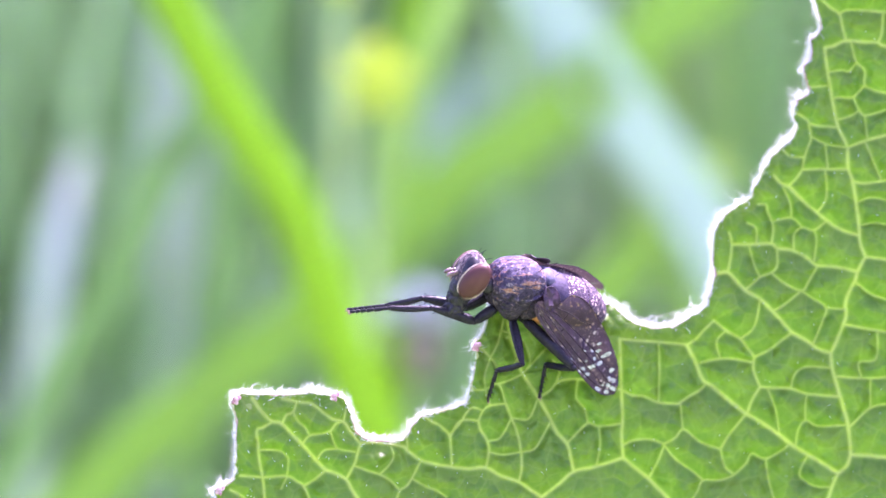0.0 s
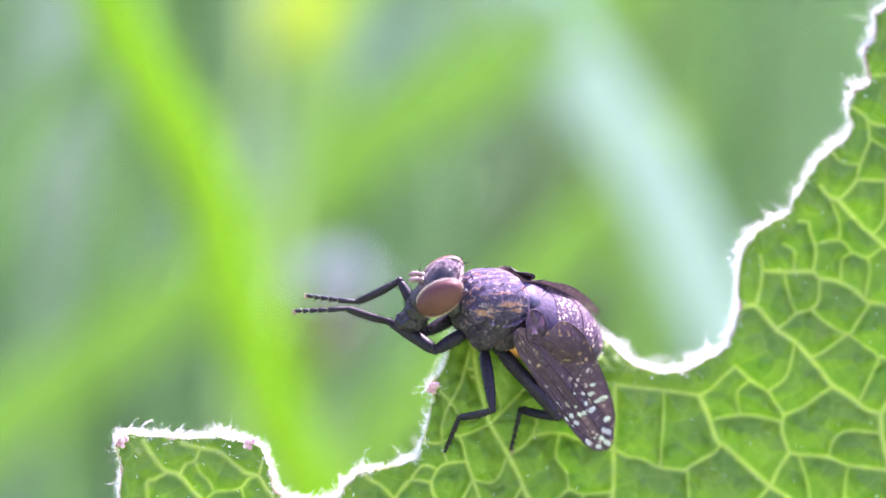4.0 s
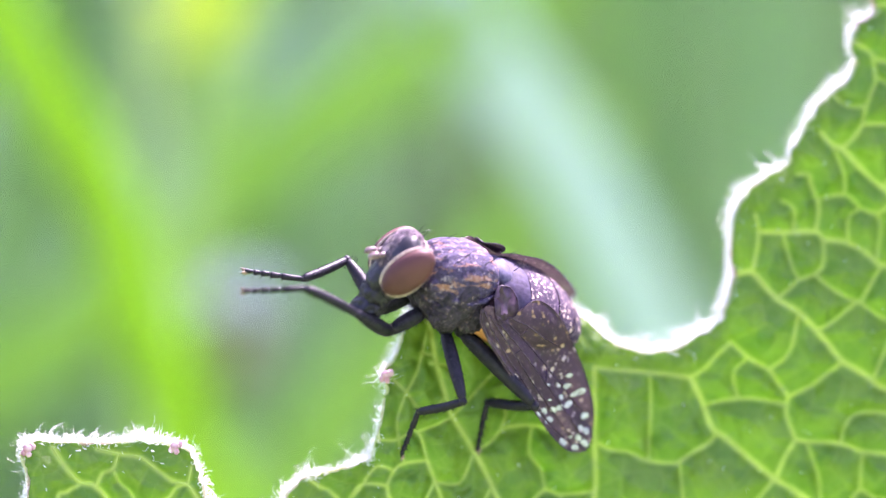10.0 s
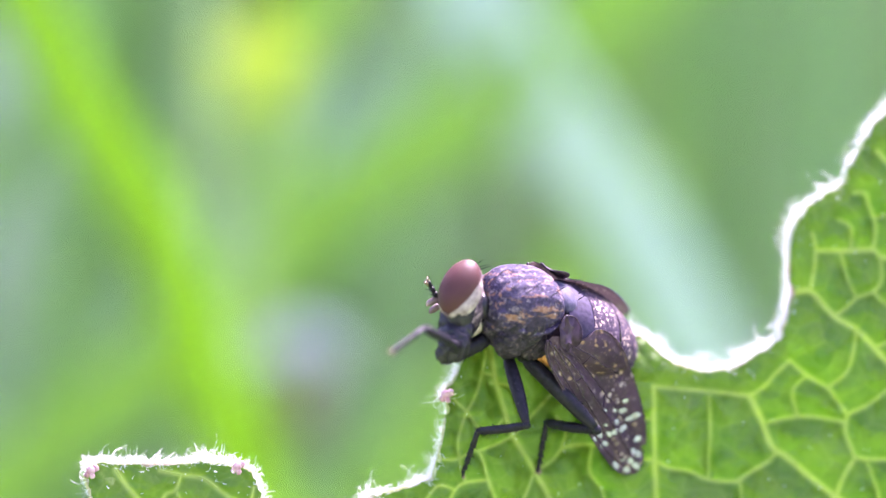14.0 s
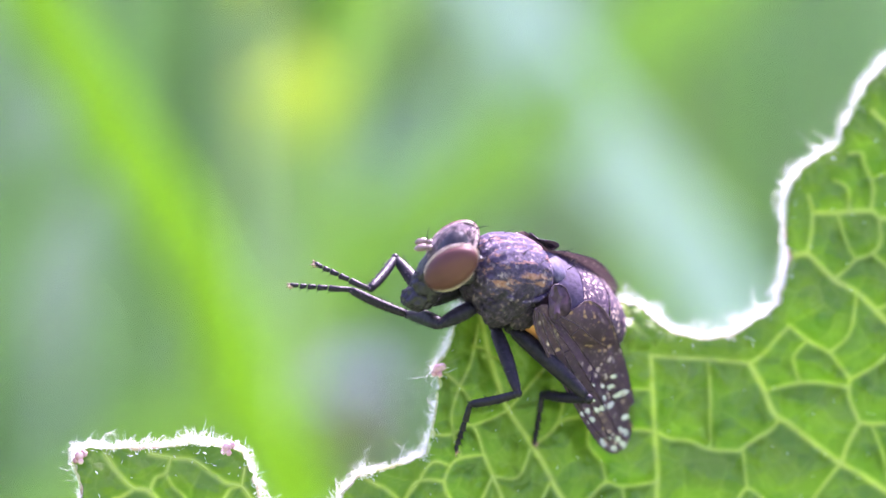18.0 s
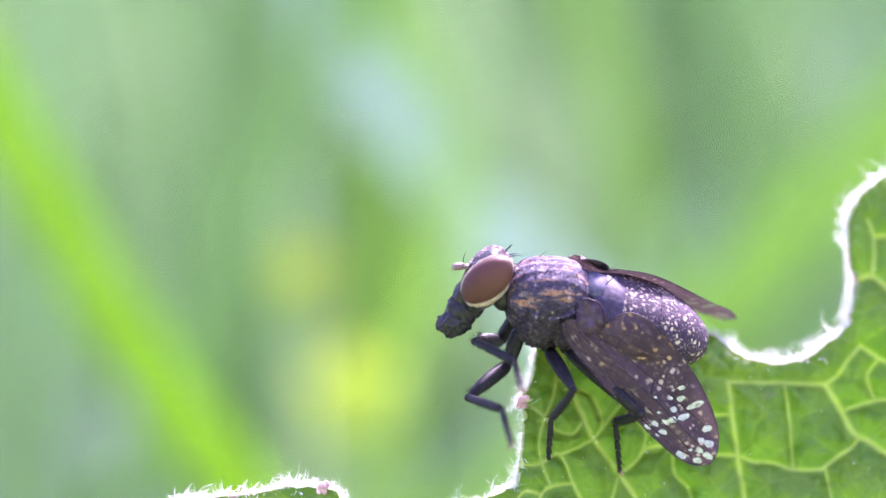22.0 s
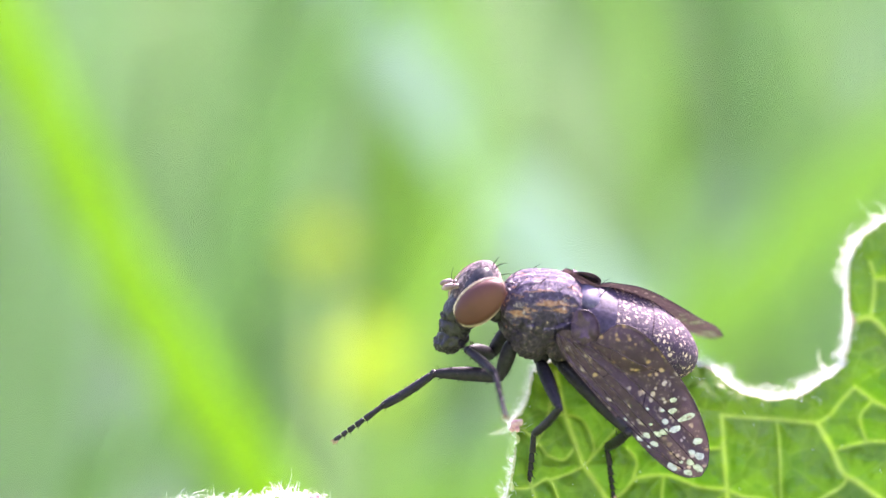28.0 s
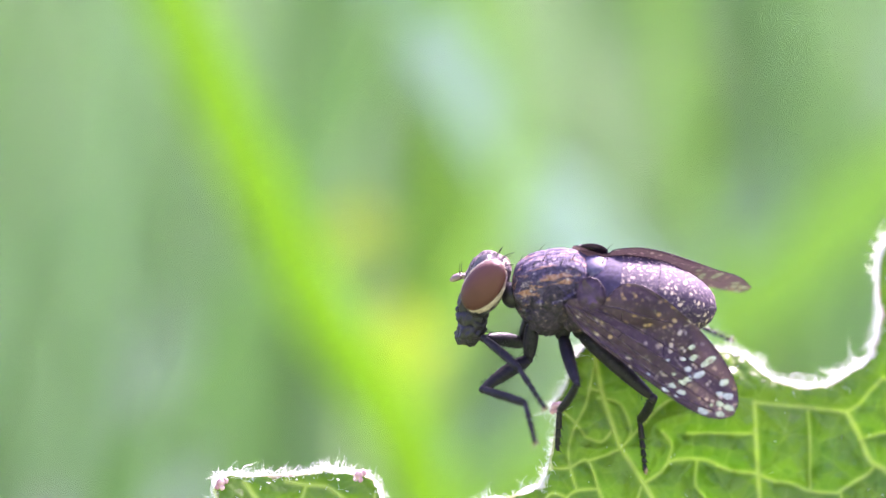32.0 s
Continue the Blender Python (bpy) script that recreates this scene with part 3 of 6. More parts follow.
vein(0.8, (17.56, 10.38), (18.06, 10.56), (19.61, 10.45), (21.42, 10.5))
vein(0.8, (19.23, 9.08), (19.4, 9.49), (19.49, 10.45))
vein(1.1, (17.87, 4.42), (18.63, 4.72), (19.6, 4.98), (21.14, 5.35))
vein(0.7, (18.04, 9.14), (18.28, 8.24), (18.66, 7.86), (18.66, 7.24), (19.04, 6.99), (19.62, 6.86), (20.91, 6.73))
vein(0.7, (17.17, 6.6), (17.65, 6.66), (18.16, 6.68), (18.66, 7.19))
vein(0.6, (18.16, 6.68), (18.41, 6.11), (18.71, 5.86), (19.62, 6.11))
vein(0.5, (17.39, 5.67), (17.9, 5.78), (18.41, 6.06))
vein(0.5, (17.04, 7.78), (17.65, 7.86), (17.95, 7.81), (18.28, 8.19))
vein(0.5, (18.66, 5.86), (18.76, 4.77))
vein(0.5, (18.63, 4.72), (19, 3.84), (19.38, 2.92))
vein(0.9, (15.63, 5.97), (16.01, 5.72), (16.38, 5.42), (17.46, 5.32))
vein(0.6, (16.25, 7.1), (17.09, 7.18))
vein(0.7, (16.13, 5.62), (16.25, 4.84), (16.07, 4.34), (15.92, 3.84), (15.86, 3.46))
vein(0.6, (15.01, 4.34), (15.38, 4.02), (15.97, 4.01))
vein(0.5, (16.2, 4.97), (16.87, 4.59), (17.87, 4.42))
vein(0.5, (16.87, 4.59), (16.98, 3.46))
vein(0.5, (2.77, -3.96), (3.47, -4.14), (3.8, -5.01), (3.47, -5.55))
vein(0.6, (1.31, -6.22), (1.8, -6.22), (2.4, -5.98), (2.72, -6.85))
vein(0.5, (2.05, -6.92), (1.85, -6.27), (1.8, -5.6), (2.05, -4.82))
vein(0.5, (2.35, -5.24), (2.85, -5.37), (3.22, -4.95))
vein(0.6, (0.87, -7.41), (1.24, -7.01), (1.73, -7.14))
vein(0.5, (2.47, -3.64), (2.9, -3.76))
vein(0.5, (2.4, -5.98), (2.97, -5.79), (3.47, -5.55))
vein(0.6, (1.91, -8.46), (2.48, -8.34), (2.97, -7.48))
vein(0.5, (1.98, -8.95), (2.6, -9.08), (3.4, -8.97))


def leaf_depth(x, z):
    """How far back the blade lies: the lobes towards the viewer stand forward."""
    return (-0.45 + 1.25 * np.tanh((x - 3.5) / 4.0) + 0.006 * (z + 4) ** 2 * 0.4 + 0.12 * np.sin(x * 0.9 + z * 0.5)
            + 0.10 * np.sin(z * 1.3 - x * 0.35))


def segment_distance(p, a, b):
    ab = b - a
    t = np.clip(((p - a) @ ab) / max(ab @ ab, 1e-9), 0, 1)
    q = a + t[:, None] * ab
    return np.hypot(p[:, 0] - q[:, 0], p[:, 1] - q[:, 1]), q


def line_distance(p, line, reach, closed=False):
    best = np.full(len(p), 1e9)
    near = np.zeros_like(p)
    last = len(line) if closed else len(line) - 1
    for i in range(last):
        a, b = line[i], line[(i + 1) % len(line)]
        lo, hi = np.minimum(a, b) - reach, np.maximum(a, b) + reach
        pick = np.nonzero((p[:, 0] > lo[0]) & (p[:, 0] < hi[0]) & (p[:, 1] > lo[1]) & (p[:, 1] < hi[1]))[0]
        if len(pick):
            d, q = segment_distance(p[pick], a, b)
            better = d < best[pick]
            best[pick[better]] = d[better]
            near[pick[better]] = q[better]
    return best, near


def inside(p, poly):
    hit = np.zeros(len(p), bool)
    for i in range(len(poly)):
        (x1, y1), (x2, y2) = poly[i], poly[(i + 1) % len(poly)]
        if y1 == y2:
            continue
        cross = (y1 > p[:, 1]) != (y2 > p[:, 1])
        hit ^= cross & (p[:, 0] < (x2 - x1) * (p[:, 1] - y1) / (y2 - y1) + x1)
    return hit


def leaf_relief(p):
    """Height towards the viewer and share of vein at points of the blade: swollen cells between sunken veins."""
    main = np.full(len(p), 1e9)
    thick = np.zeros(len(p))
    for width, line in VEIN_LINES:
        d, _ = line_distance(p, line, 1.6)
        main = np.minimum(main, d / (0.6 + 0.4 * width))
        thick = np.maximum(thick, (0.55 + 0.28 * width) * np.exp(-(d / (0.035 + 0.034 * width)) ** 2))
    # fine net: borders of jittered cells, smaller ones inside larger ones
    net = np.zeros(len(p))
    tone = np.zeros(len(p))
    lift = np.zeros(len(p))
    for pitch, depth, seed, wide, tint in ((1.05, 0.55, 5, 0.035, 0.14), (0.46, 0.60, 9, 0.028, 0.07)):
        gen = np.random.default_rng(seed)
        lo, hi = p.min(0) - 2 * pitch, p.max(0) + 2 * pitch
        nx, nz = int((hi[0] - lo[0]) / pitch) + 1, int((hi[1] - lo[1]) / pitch) + 1
        seeds = (np.stack(np.meshgrid(np.arange(nx), np.arange(nz), indexing="ij"), -1) + gen.uniform(0.08, 0.92, (nx, nz, 2))) * pitch + lo
        wp = p + 0.12 * pitch * np.stack([np.sin(p[:, 1] * 5.1 / pitch * 0.4), np.cos(p[:, 0] * 4.3 / pitch * 0.4)], 1)
        cx, cz = ((wp[:, 0] - lo[0]) / pitch).astype(int), ((wp[:, 1] - lo[1]) / pitch).astype(int)
        d1, d2 = np.full(len(p), 1e9), np.full(len(p), 1e9)
        shades, own = gen.uniform(0, 1, (nx, nz)), np.zeros(len(p))
        for i in (-2, -1, 0, 1, 2):
            for k in (-2, -1, 0, 1, 2):
                ix, iz = np.clip(cx + i, 0, nx - 1), np.clip(cz + k, 0, nz - 1)
                s = seeds[ix, iz]
                d = np.hypot(wp[:, 0] - s[:, 0], wp[:, 1] - s[:, 1])
                own = np.where(d < d1, shades[ix, iz], own)
                d2 = np.where(d < d1, d1, np.minimum(d2, d))
                d1 = np.minimum(d1, d)
        gap = (d2 - d1) * 0.5
        tone += 0.5 * own
        net = np.maximum(net, tint * np.exp(-(gap / wide) ** 2))
        lift += depth * pitch * (1 - np.exp(-gap / (0.16 * pitch)))
    ridge = np.clip(main / 0.5, 0, 1)
    height = 0.11 * lift + 0.44 * (1 - np.exp(-(main / 0.55) ** 1.25))
    share = np.clip(np.maximum(thick, net * (0.35 + 0.65 * ridge)), 0, 1)
    return height, share, tone


def build_leaf():
    leaf = tagged(new("leaf"), "large bright green leaf with pale veins and a white-haired, chewed margin", "leaf")
    step = 0.056
    lo, hi = np.array([-10.3, -19.0]), np.array([28.5, 17.2])
    xs = np.concatenate([np.arange(lo[0], 19.6, step), np.arange(19.6, hi[0], 0.2)])
    zs = np.concatenate([np.arange(lo[1], -12.0, 0.2), np.arange(-12.0, 12.2, step), np.arange(12.2, hi[1], 0.2)])
    nx, nz = len(xs), len(zs)
    grid = np.stack(np.meshgrid(xs, zs, indexing="ij"), -1).reshape(-1, 2)
    wide = np.where((grid[:, 0] > 19.4) | (grid[:, 1] < -11.8) | (grid[:, 1] > 12.0), 0.2, step)
    isin = inside(grid, OUTLINE)
    edge, near = line_distance(grid, OUTLINE, 1.2, True)
    snap = (~isin) & (edge < wide * 1.5)
    p = grid.copy()
    p[snap] = near[snap]
    ok = isin.reshape(nx, nz)
    use = (isin | snap).reshape(nx, nz)
    any_in = ok[:-1, :-1] | ok[1:, :-1] | ok[1:, 1:] | ok[:-1, 1:]
    all_use = use[:-1, :-1] & use[1:, :-1] & use[1:, 1:] & use[:-1, 1:]
    ci, ck = np.nonzero(any_in & all_use)
    ids = np.arange(nx * nz).reshape(nx, nz)
    quads = np.stack([ids[ci, ck], ids[ci + 1, ck], ids[ci + 1, ck + 1], ids[ci, ck + 1]], 1)
    used = np.unique(quads)
    back = np.full(nx * nz, -1)
    back[used] = np.arange(len(used))
    quads = back[quads]
    p = p[used]
    e = np.where(isin[used], np.minimum(edge[used], 1.2), 0)
    height, share, tone = leaf_relief(p)
    fall = np.clip(e / 0.65, 0, 1)
    y = leaf_depth(p[:, 0], p[:, 1]) - height * (0.45 + 0.55 * fall) + 0.05 * (1 - fall) ** 2
    front = np.stack([p[:, 0], y, p[:, 1]], 1) * MM
    rear = front.copy()
    rear[:, 1] += 0.16 * MM
    n = len(front)
    # rim faces between the two sheets
    count = {}
    for q in quads:
        for i in range(4):
            a, b = int(q[i]), int(q[(i + 1) % 4])
            count[(a, b)] = count.get((a, b), 0) + 1
    rim = [(b, a, a + n, b + n) for (a, b) in count if (b, a) not in count]
    faces = quads.tolist() + (quads[:, ::-1] + n).tolist() + rim
    me = bpy.data.meshes.new("blade")
    me.from_pydata(np.vstack([front, rear]).tolist(), [], faces)
    me.materials.append(LEAF)
    a = me.attributes.new("vein", "FLOAT", "POINT")
    a.data.foreach_set("value", np.concatenate([share, share]))
    a = me.attributes.new("cell", "FLOAT", "POINT")
    a.data.foreach_set("value", np.concatenate([tone, tone]))
    shade(me)
    part("blade", me, leaf)
    # the main veins stand proud of the blade
    for width, line in VEIN_LINES:
        h, _, _ = leaf_relief(line)
        pts = [(x * MM, (leaf_depth(x, z) - hh * 0.97 + 0.02) * MM, z * MM) for (x, z), hh in zip(line, h)]
        k = len(pts)
        r = [(0.008 + 0.020 * width) * MM * (1.0 - 0.35 * abs(2 * i / max(k - 1, 1) - 1) ** 2) for i in range(k)]
        v, f = tube(pts, r, 6)
        part("vein", mesh_of("vein", v, f, VEIN), leaf, "pale yellow-green leaf vein")
    # the thickened margin
    rim_line = OUTLINE[:425]
    pts = [(x * MM, (leaf_depth(x, z) + 0.06) * MM, z * MM) for x, z in rim_line[::2]]
    v, f = tube(pts, [0.075 * MM * (1 + 0.35 * math.sin(i * 0.7) * math.sin(i * 0.23)) for i in range(len(pts))], 6)
    part("margin", mesh_of("margin", v, f, RIM), leaf, "thick pale margin with reddish teeth")
    # reddish teeth
    for x, z in ((-9.75, -10.55), (-9.05, -6.62), (-4.75, -6.45), (1.42, -4.3)):
        lump = [oval(((x + dx) * MM, (leaf_depth(x, z) - 0.20 + dy) * MM, (z + dz) * MM), (r * MM, 0.8 * r * MM, 1.1 * r * MM), 12, 8, None, lumps(0.35, x + dx))
                for dx, dy, dz, r in ((0, 0, 0, 0.13), (0.14, 0.05, 0.06, 0.10), (-0.10, 0.06, -0.13, 0.09), (0.05, -0.04, -0.16, 0.08))]
        v, f = merge(*lump)
        part("tooth", mesh_of("tooth", v, f, TOOTH), leaf, "small reddish tooth of the margin")
    # white hairs along the margin, tufts longer than the rest
    gen = np.random.default_rng(11)
    lengths = np.hypot(*np.diff(rim_line, axis=0).T)
    walk_along = np.concatenate([[0], np.cumsum(lengths)])
    chunks = []
    total = walk_along[-1]
    count_hairs = int(total * 620)
    for _ in range(count_hairs):
        s = gen.uniform(0, total)
        i = min(int(np.searchsorted(walk_along, s)) - 1, len(rim_line) - 2)
        i = max(i, 0)
        f = (s - walk_along[i]) / max(lengths[i], 1e-6)
        b = rim_line[i] * (1 - f) + rim_line[i + 1] * f
        t = (rim_line[i + 1] - rim_line[i]) / max(lengths[i], 1e-6)
        out = np.array([-t[1], t[0]])
        clump = 0.5 + 0.8 * noise.noise(Vector((s * 0.9, 0, 0))) + 0.7 * noise.noise(Vector((s * 3.1, 5, 0)))
        clump = min(1.0, max(0.50 if 7.5 < b[0] < 12.2 else 0.16, clump))
        if gen.uniform() > clump * (1.0 if out[1] > 0.35 else 0.7):
            continue
        thick_tuft = 0.55 + 0.45 * math.sin(s * 2.1) * math.sin(s * 0.77 + 1.0)
        length = (1.25 if 7.5 < b[0] < 12.2 else 1.05) * (0.7 + 0.4 * max(0.0, out[1])) * (0.6 + 0.7 * clump) * min(0.50, gen.gamma(2.6, 0.078) * (0.65 + 0.6 * thick_tuft)) * (1.7 if gen.uniform() < (0.09 if b[0] < 2.2 and out[0] < -0.5 else 0.06) else 1.0)
        lean = gen.normal(0, 0.8)
        depth = gen.uniform(-0.08, 0.42)
        dy = gen.normal(0.15, 0.45)
        curl, wave, phase = gen.normal(0, 2.4), gen.uniform(0.10, 0.40), gen.uniform(0, 6.28)
        base = b - out * gen.uniform(-0.10, 0.04 + (0.04 + 0.16 * max(0.0, out[1])) * clump)
        y0 = float(leaf_depth(base[0], base[1])) + 0.02 + depth
        pts = []
        for k in range(5):
            g = k / 4
            if k:
                bend = lean + curl * g + 2.0 * wave * math.sin(6 * g + phase)
                off = off + (out * math.cos(bend) + t * math.sin(bend)) * length / 4
            else:
                off = np.zeros(2)
            pts.append(((base[0] + off[0]) * MM, (y0 + dy * length * g) * MM, (base[1] + off[1]) * MM))
        r = gen.uniform(0.004, 0.009) * MM
        chunks.append(tube(pts, [r, r, r * 0.9, r * 0.7, r * 0.3], 3, False))
    v, f = merge(*chunks)
    part("hairs", mesh_of("hairs", v, f, HAIR), leaf, "dense white hairs fringing the margin", "stuff")
    # scattered short hairs and beads on the face
    chunks = []
    for _ in range(1000):
        b = np.array([gen.uniform(-9.5, 19.5), gen.uniform(-11.0, 10.5)])
        if not inside(b[None], OUTLINE)[0]:
            continue
        if b[0] > 2 and gen.uniform() < 0.6:
            continue
        h, _, _ = leaf_relief(b[None])
        y0 = float(leaf_depth(b[0], b[1])) - float(h[0])
        turn, length = gen.uniform(0, 6.28), gen.uniform(0.03, 0.11)
        pts = [(b[0] * MM, (y0 + 0.02) * MM, b[1] * MM),
               ((b[0] + math.cos(turn) * length) * MM, (y0 - 0.10) * MM, (b[1] + math.sin(turn) * length) * MM)]
        chunks.append(tube(pts, [0.014 * MM, 0.007 * MM], 4))
    v, f = merge(*chunks)
    part("face_hairs", mesh_of("face_hairs", v, f, HAIR), leaf, "sparse short white hairs on the blade", "stuff")
    # stalk down to the ground, out of sight below
    base = [(14, 1.0, -27), (13, 3, -45), (10, 8, -120), (6, 14, -220), (4, 18, -304)]
    pts = [tuple(c * MM for c in q) for q in smooth_line(base, 5)]
    v, f = tube(pts, [1.5 * MM] * len(pts), 10)
    part("stalk", mesh_of("stalk", v, f, VEIN), leaf, "pale green leaf stalk")
    return leaf


TOOTH = plain("tooth_red", (0.26, 0.08, 0.12), (0.60, 0.42, 0.42), 2600.0, 0.6)
leaf = build_leaf()


# ---- the fly, in its own space: x forward, y to its left, z up, millimetres from the middle of the thorax ----
def mm(*v):
    return tuple(c * MM for c in v)


def turned(rx, ry, rz):
    return Euler([radians(a) for a in (rx, ry, rz)]).to_matrix()


ABDOMEN_AT, ABDOMEN_DIP = Vector((-1.05, 0, 0.02)), turned(0, -20, 0)
ABDOMEN_LONG, ABDOMEN_WIDE, ABDOMEN_HIGH = 4.05, 1.56, 1.12


def plump(s):
    """Girth of the abdomen at a share of its length."""
    return math.sin(math.pi * min(1.0, 0.16 + s * 0.84)) ** 0.46


def limb(name, length, thick, parent, waist=1.0, bow=0.0):
    """A leg piece along +x from its joint, thickest in the upper half, with short stiff hairs."""
    n = 12
    pts, r = [], []
    for i in range(n + 1):
        s = i / n
        pts.append(mm(length * s, 0, bow * math.sin(math.pi * s)))
        r.append(thick * MM * (0.55 + 0.45 * math.sin(math.pi * min(1, s * waist + 0.18)) ** 0.8) * (1 if 0 < i < n else 0.72))
    chunks = [tube(pts, r, 12), oval(pts[0], (thick * 0.62 * MM,) * 3, 10, 6), oval(pts[-1], (thick * 0.60 * MM,) * 3, 10, 6)]
    gen = random.Random(name + str(length))
    for _ in range(60):
        s, w = gen.uniform(0.06, 0.97), gen.uniform(0, 6.28)
        a = Vector(mm(length * s, 0.8 * thick * math.cos(w), 0.8 * thick * math.sin(w) + bow * math.sin(math.pi * s)))
        b = a + Vector(mm(0.10, 0.10 * math.cos(w), 0.10 * math.sin(w)))
        chunks.append(tube([a, b], [0.010 * MM, 0.003 * MM], 3))
    v, f = merge(*chunks)
    return part(name, mesh_of(name, v, f, LEG), parent)


def foot(length, parent):
    """Five short foot segments, a pale ring at the joint, and the claws."""
    chunks, pale = [], []
    at = 0.0
    shares = (0.36, 0.19, 0.16, 0.13, 0.16)
    for i, s in enumerate(shares):
        a, b = at, at + length * s
        r0 = 0.085 - 0.004 * i
        chunks.append(tube([mm(a + 0.02, 0, 0), mm(a + 0.06, 0, 0), mm((a + b) / 2, 0, -0.01), mm(b - 0.04, 0, -0.015), mm(b, 0, -0.01)],
                           [r0 * 0.7 * MM, r0 * 0.95 * MM, r0 * MM, r0 * 1.2 * MM, r0 * 0.9 * MM], 10))
        for y in (-1, 1):
            chunks.append(tube([mm(b - 0.05, y * 0.06, -0.07), mm(b + 0.03, y * 0.09, -0.17)], [0.014 * MM, 0.004 * MM], 4))
        if i == 0:
            pale.append(oval(mm(a + 0.02, 0, 0), mm(0.055, 0.072, 0.072), 10, 6))
        at = b
    v, f = merge(*chunks)
    ob = part("tarsus", mesh_of("tarsus", v, f, LEG), parent, "dark segmented foot with a pale tip")
    v, f = merge(*pale, oval(mm(length - 0.02, 0.05, -0.04), mm(0.09, 0.05, 0.06), 10, 6),
                 oval(mm(length - 0.02, -0.05, -0.04), mm(0.09, 0.05, 0.06), 10, 6),
                 tube([mm(length, 0.05, 0), mm(length + 0.08, 0.09, 0.0), mm(length + 0.12, 0.10, -0.07)], [0.025 * MM, 0.02 * MM, 0.006 * MM], 5),
                 tube([mm(length, -0.05, 0), mm(length + 0.08, -0.09, 0.0), mm(length + 0.12, -0.10, -0.07)], [0.025 * MM, 0.02 * MM, 0.006 * MM], 5))
    tip = ob.data
    merged_v = [tuple(p.co) for p in tip.vertices]
    merged_f = [tuple(q.vertices) for q in tip.polygons]
    n0, f0 = len(merged_v), len(merged_f)
    me = mesh_of("tarsus", merged_v + list(v), merged_f + [tuple(i + n0 for i in q) for q in f], LEG)
    me.materials.append(JOINT)
    for q in me.polygons[f0:]:
        q.material_index = 1
    ob.data = me
    return ob


def wing(fly, side):
    """The wing's plane is set by the line to its tip (u) and across to its trailing edge (v)."""
    root = Vector(mm(-0.35, 1.40, 0.14) if side > 0 else mm(-0.60, -1.15, 0.82))
    u = Vector((-4.66, 1.34, -4.02) if side > 0 else (-5.15, -1.38, -2.90)).normalized()
    w = Vector((-0.64, -0.50, 0.57) if side > 0 else (-0.30, 0.76, 0.52))
    w = (w - u * w.dot(u)).normalized()
    nrm = u.cross(w) * side
    lead = [(0, -0.05), (0.25, -0.22), (0.8, -0.36), (1.6, -0.45), (2.6, -0.52), (3.6, -0.57), (4.5, -0.60), (5.3, -0.54), (5.85, -0.32), (6.15, 0.0)]
    trail = [(6.15, 0.05), (6.05, 0.45), (5.75, 0.82), (5.25, 1.12), (4.6, 1.42), (3.9, 1.62), (3.1, 1.74), (2.4, 1.80), (1.8, 1.77), (1.42, 1.66), (1.14, 1.48), (1.0, 1.22), (0.93, 0.95), (0.8, 0.74), (0.4, 0.46), (0.0, 0.15)]
    low, high = smooth_line(lead, 4), smooth_line(trail[::-1] , 4)

    def place(a, b, lift=0.0):
        fold = 0.10 * math.sin(b * 4.0 + 0.6) * math.exp(-a * 0.35) + 0.05 * math.sin(b * 7.0) + 0.16 * (a / 6.1) ** 2 + (0.07 if side > 0 else 0.03) * b * abs(b)
        at = root + (u * a + w * b + nrm * fold) * MM
        # the membrane drapes over the swollen abdomen
        p = (Vector(at) / MM - ABDOMEN_AT)
        p.rotate(ABDOMEN_DIP.inverted())
        s = min(0.98, max(0.02, -p.x / ABDOMEN_LONG))
        q = plump(s) * 1.05
        far = math.hypot(p.y / (ABDOMEN_WIDE * q), p.z / (ABDOMEN_HIGH * q))
        if far < 1.0 and -0.3 < -p.x / ABDOMEN_LONG < 1.0:
            p.y, p.z = p.y / max(far, 0.3), p.z / max(far, 0.3)
            p.rotate(ABDOMEN_DIP)
            at = (p + ABDOMEN_AT) * MM
        return at + nrm * lift * MM

    na, nb = 64, 18
    verts, faces = [], []
    for i in range(na + 1):
        a = 6.15 * (i / na)
        lo = float(np.interp(a, low[:, 0], low[:, 1]))
        hi = float(np.interp(a, high[:, 0], high[:, 1]))
        for k in range(nb + 1):
            verts.append(place(a, lo + (hi - lo) * k / nb))
    m = len(verts)
    for i in range(na + 1):
        for k in range(nb + 1):
            verts.append(Vector(verts[i * (nb + 1) + k]) - nrm * 0.018 * MM)
    for i in range(na):
        for k in range(nb):
            q = i * (nb + 1) + k
            faces.append((q, q + 1, q + nb + 2, q + nb + 1))
            faces.append((m + q + nb + 1, m + q + nb + 2, m + q + 1, m + q))
    for i in range(na):
        for k in (0, nb):
            q = i * (nb + 1) + k
            faces.append((q, q + nb + 1, m + q + nb + 1, m + q))
    ob = part("wing", mesh_of("wing", verts, faces, WING), fly, "smoky brown wing with pale spots towards the tip")
    # the rounded lobe at the root
    turns = [2 * math.pi * i / 28 for i in range(28)]
    lobe = [place(0.46 + (0.47 + 0.04 * math.sin(3 * q)) * math.cos(q) - 0.08 * math.sin(q), 0.66 + 0.50 * math.sin(q), 0.05) for q in turns]
    mid = place(0.46, 0.68, 0.07)
    back = [p - nrm * 0.02 * MM for p in lobe]
    fs = [(i, (i + 1) % 28, 28) for i in range(28)] + [((i + 1) % 28, i, 29 + i, 29 + (i + 1) % 28) for i in range(28)] + [tuple(29 + i for i in range(27, -1, -1))]
    part("alula", mesh_of("alula", lobe + [mid] + back, fs, CALYPTER), ob, "rounded brown lobe at the wing root")
    v, f = tube(lobe + lobe[:1], [0.016 * MM] * 29, 5, False)
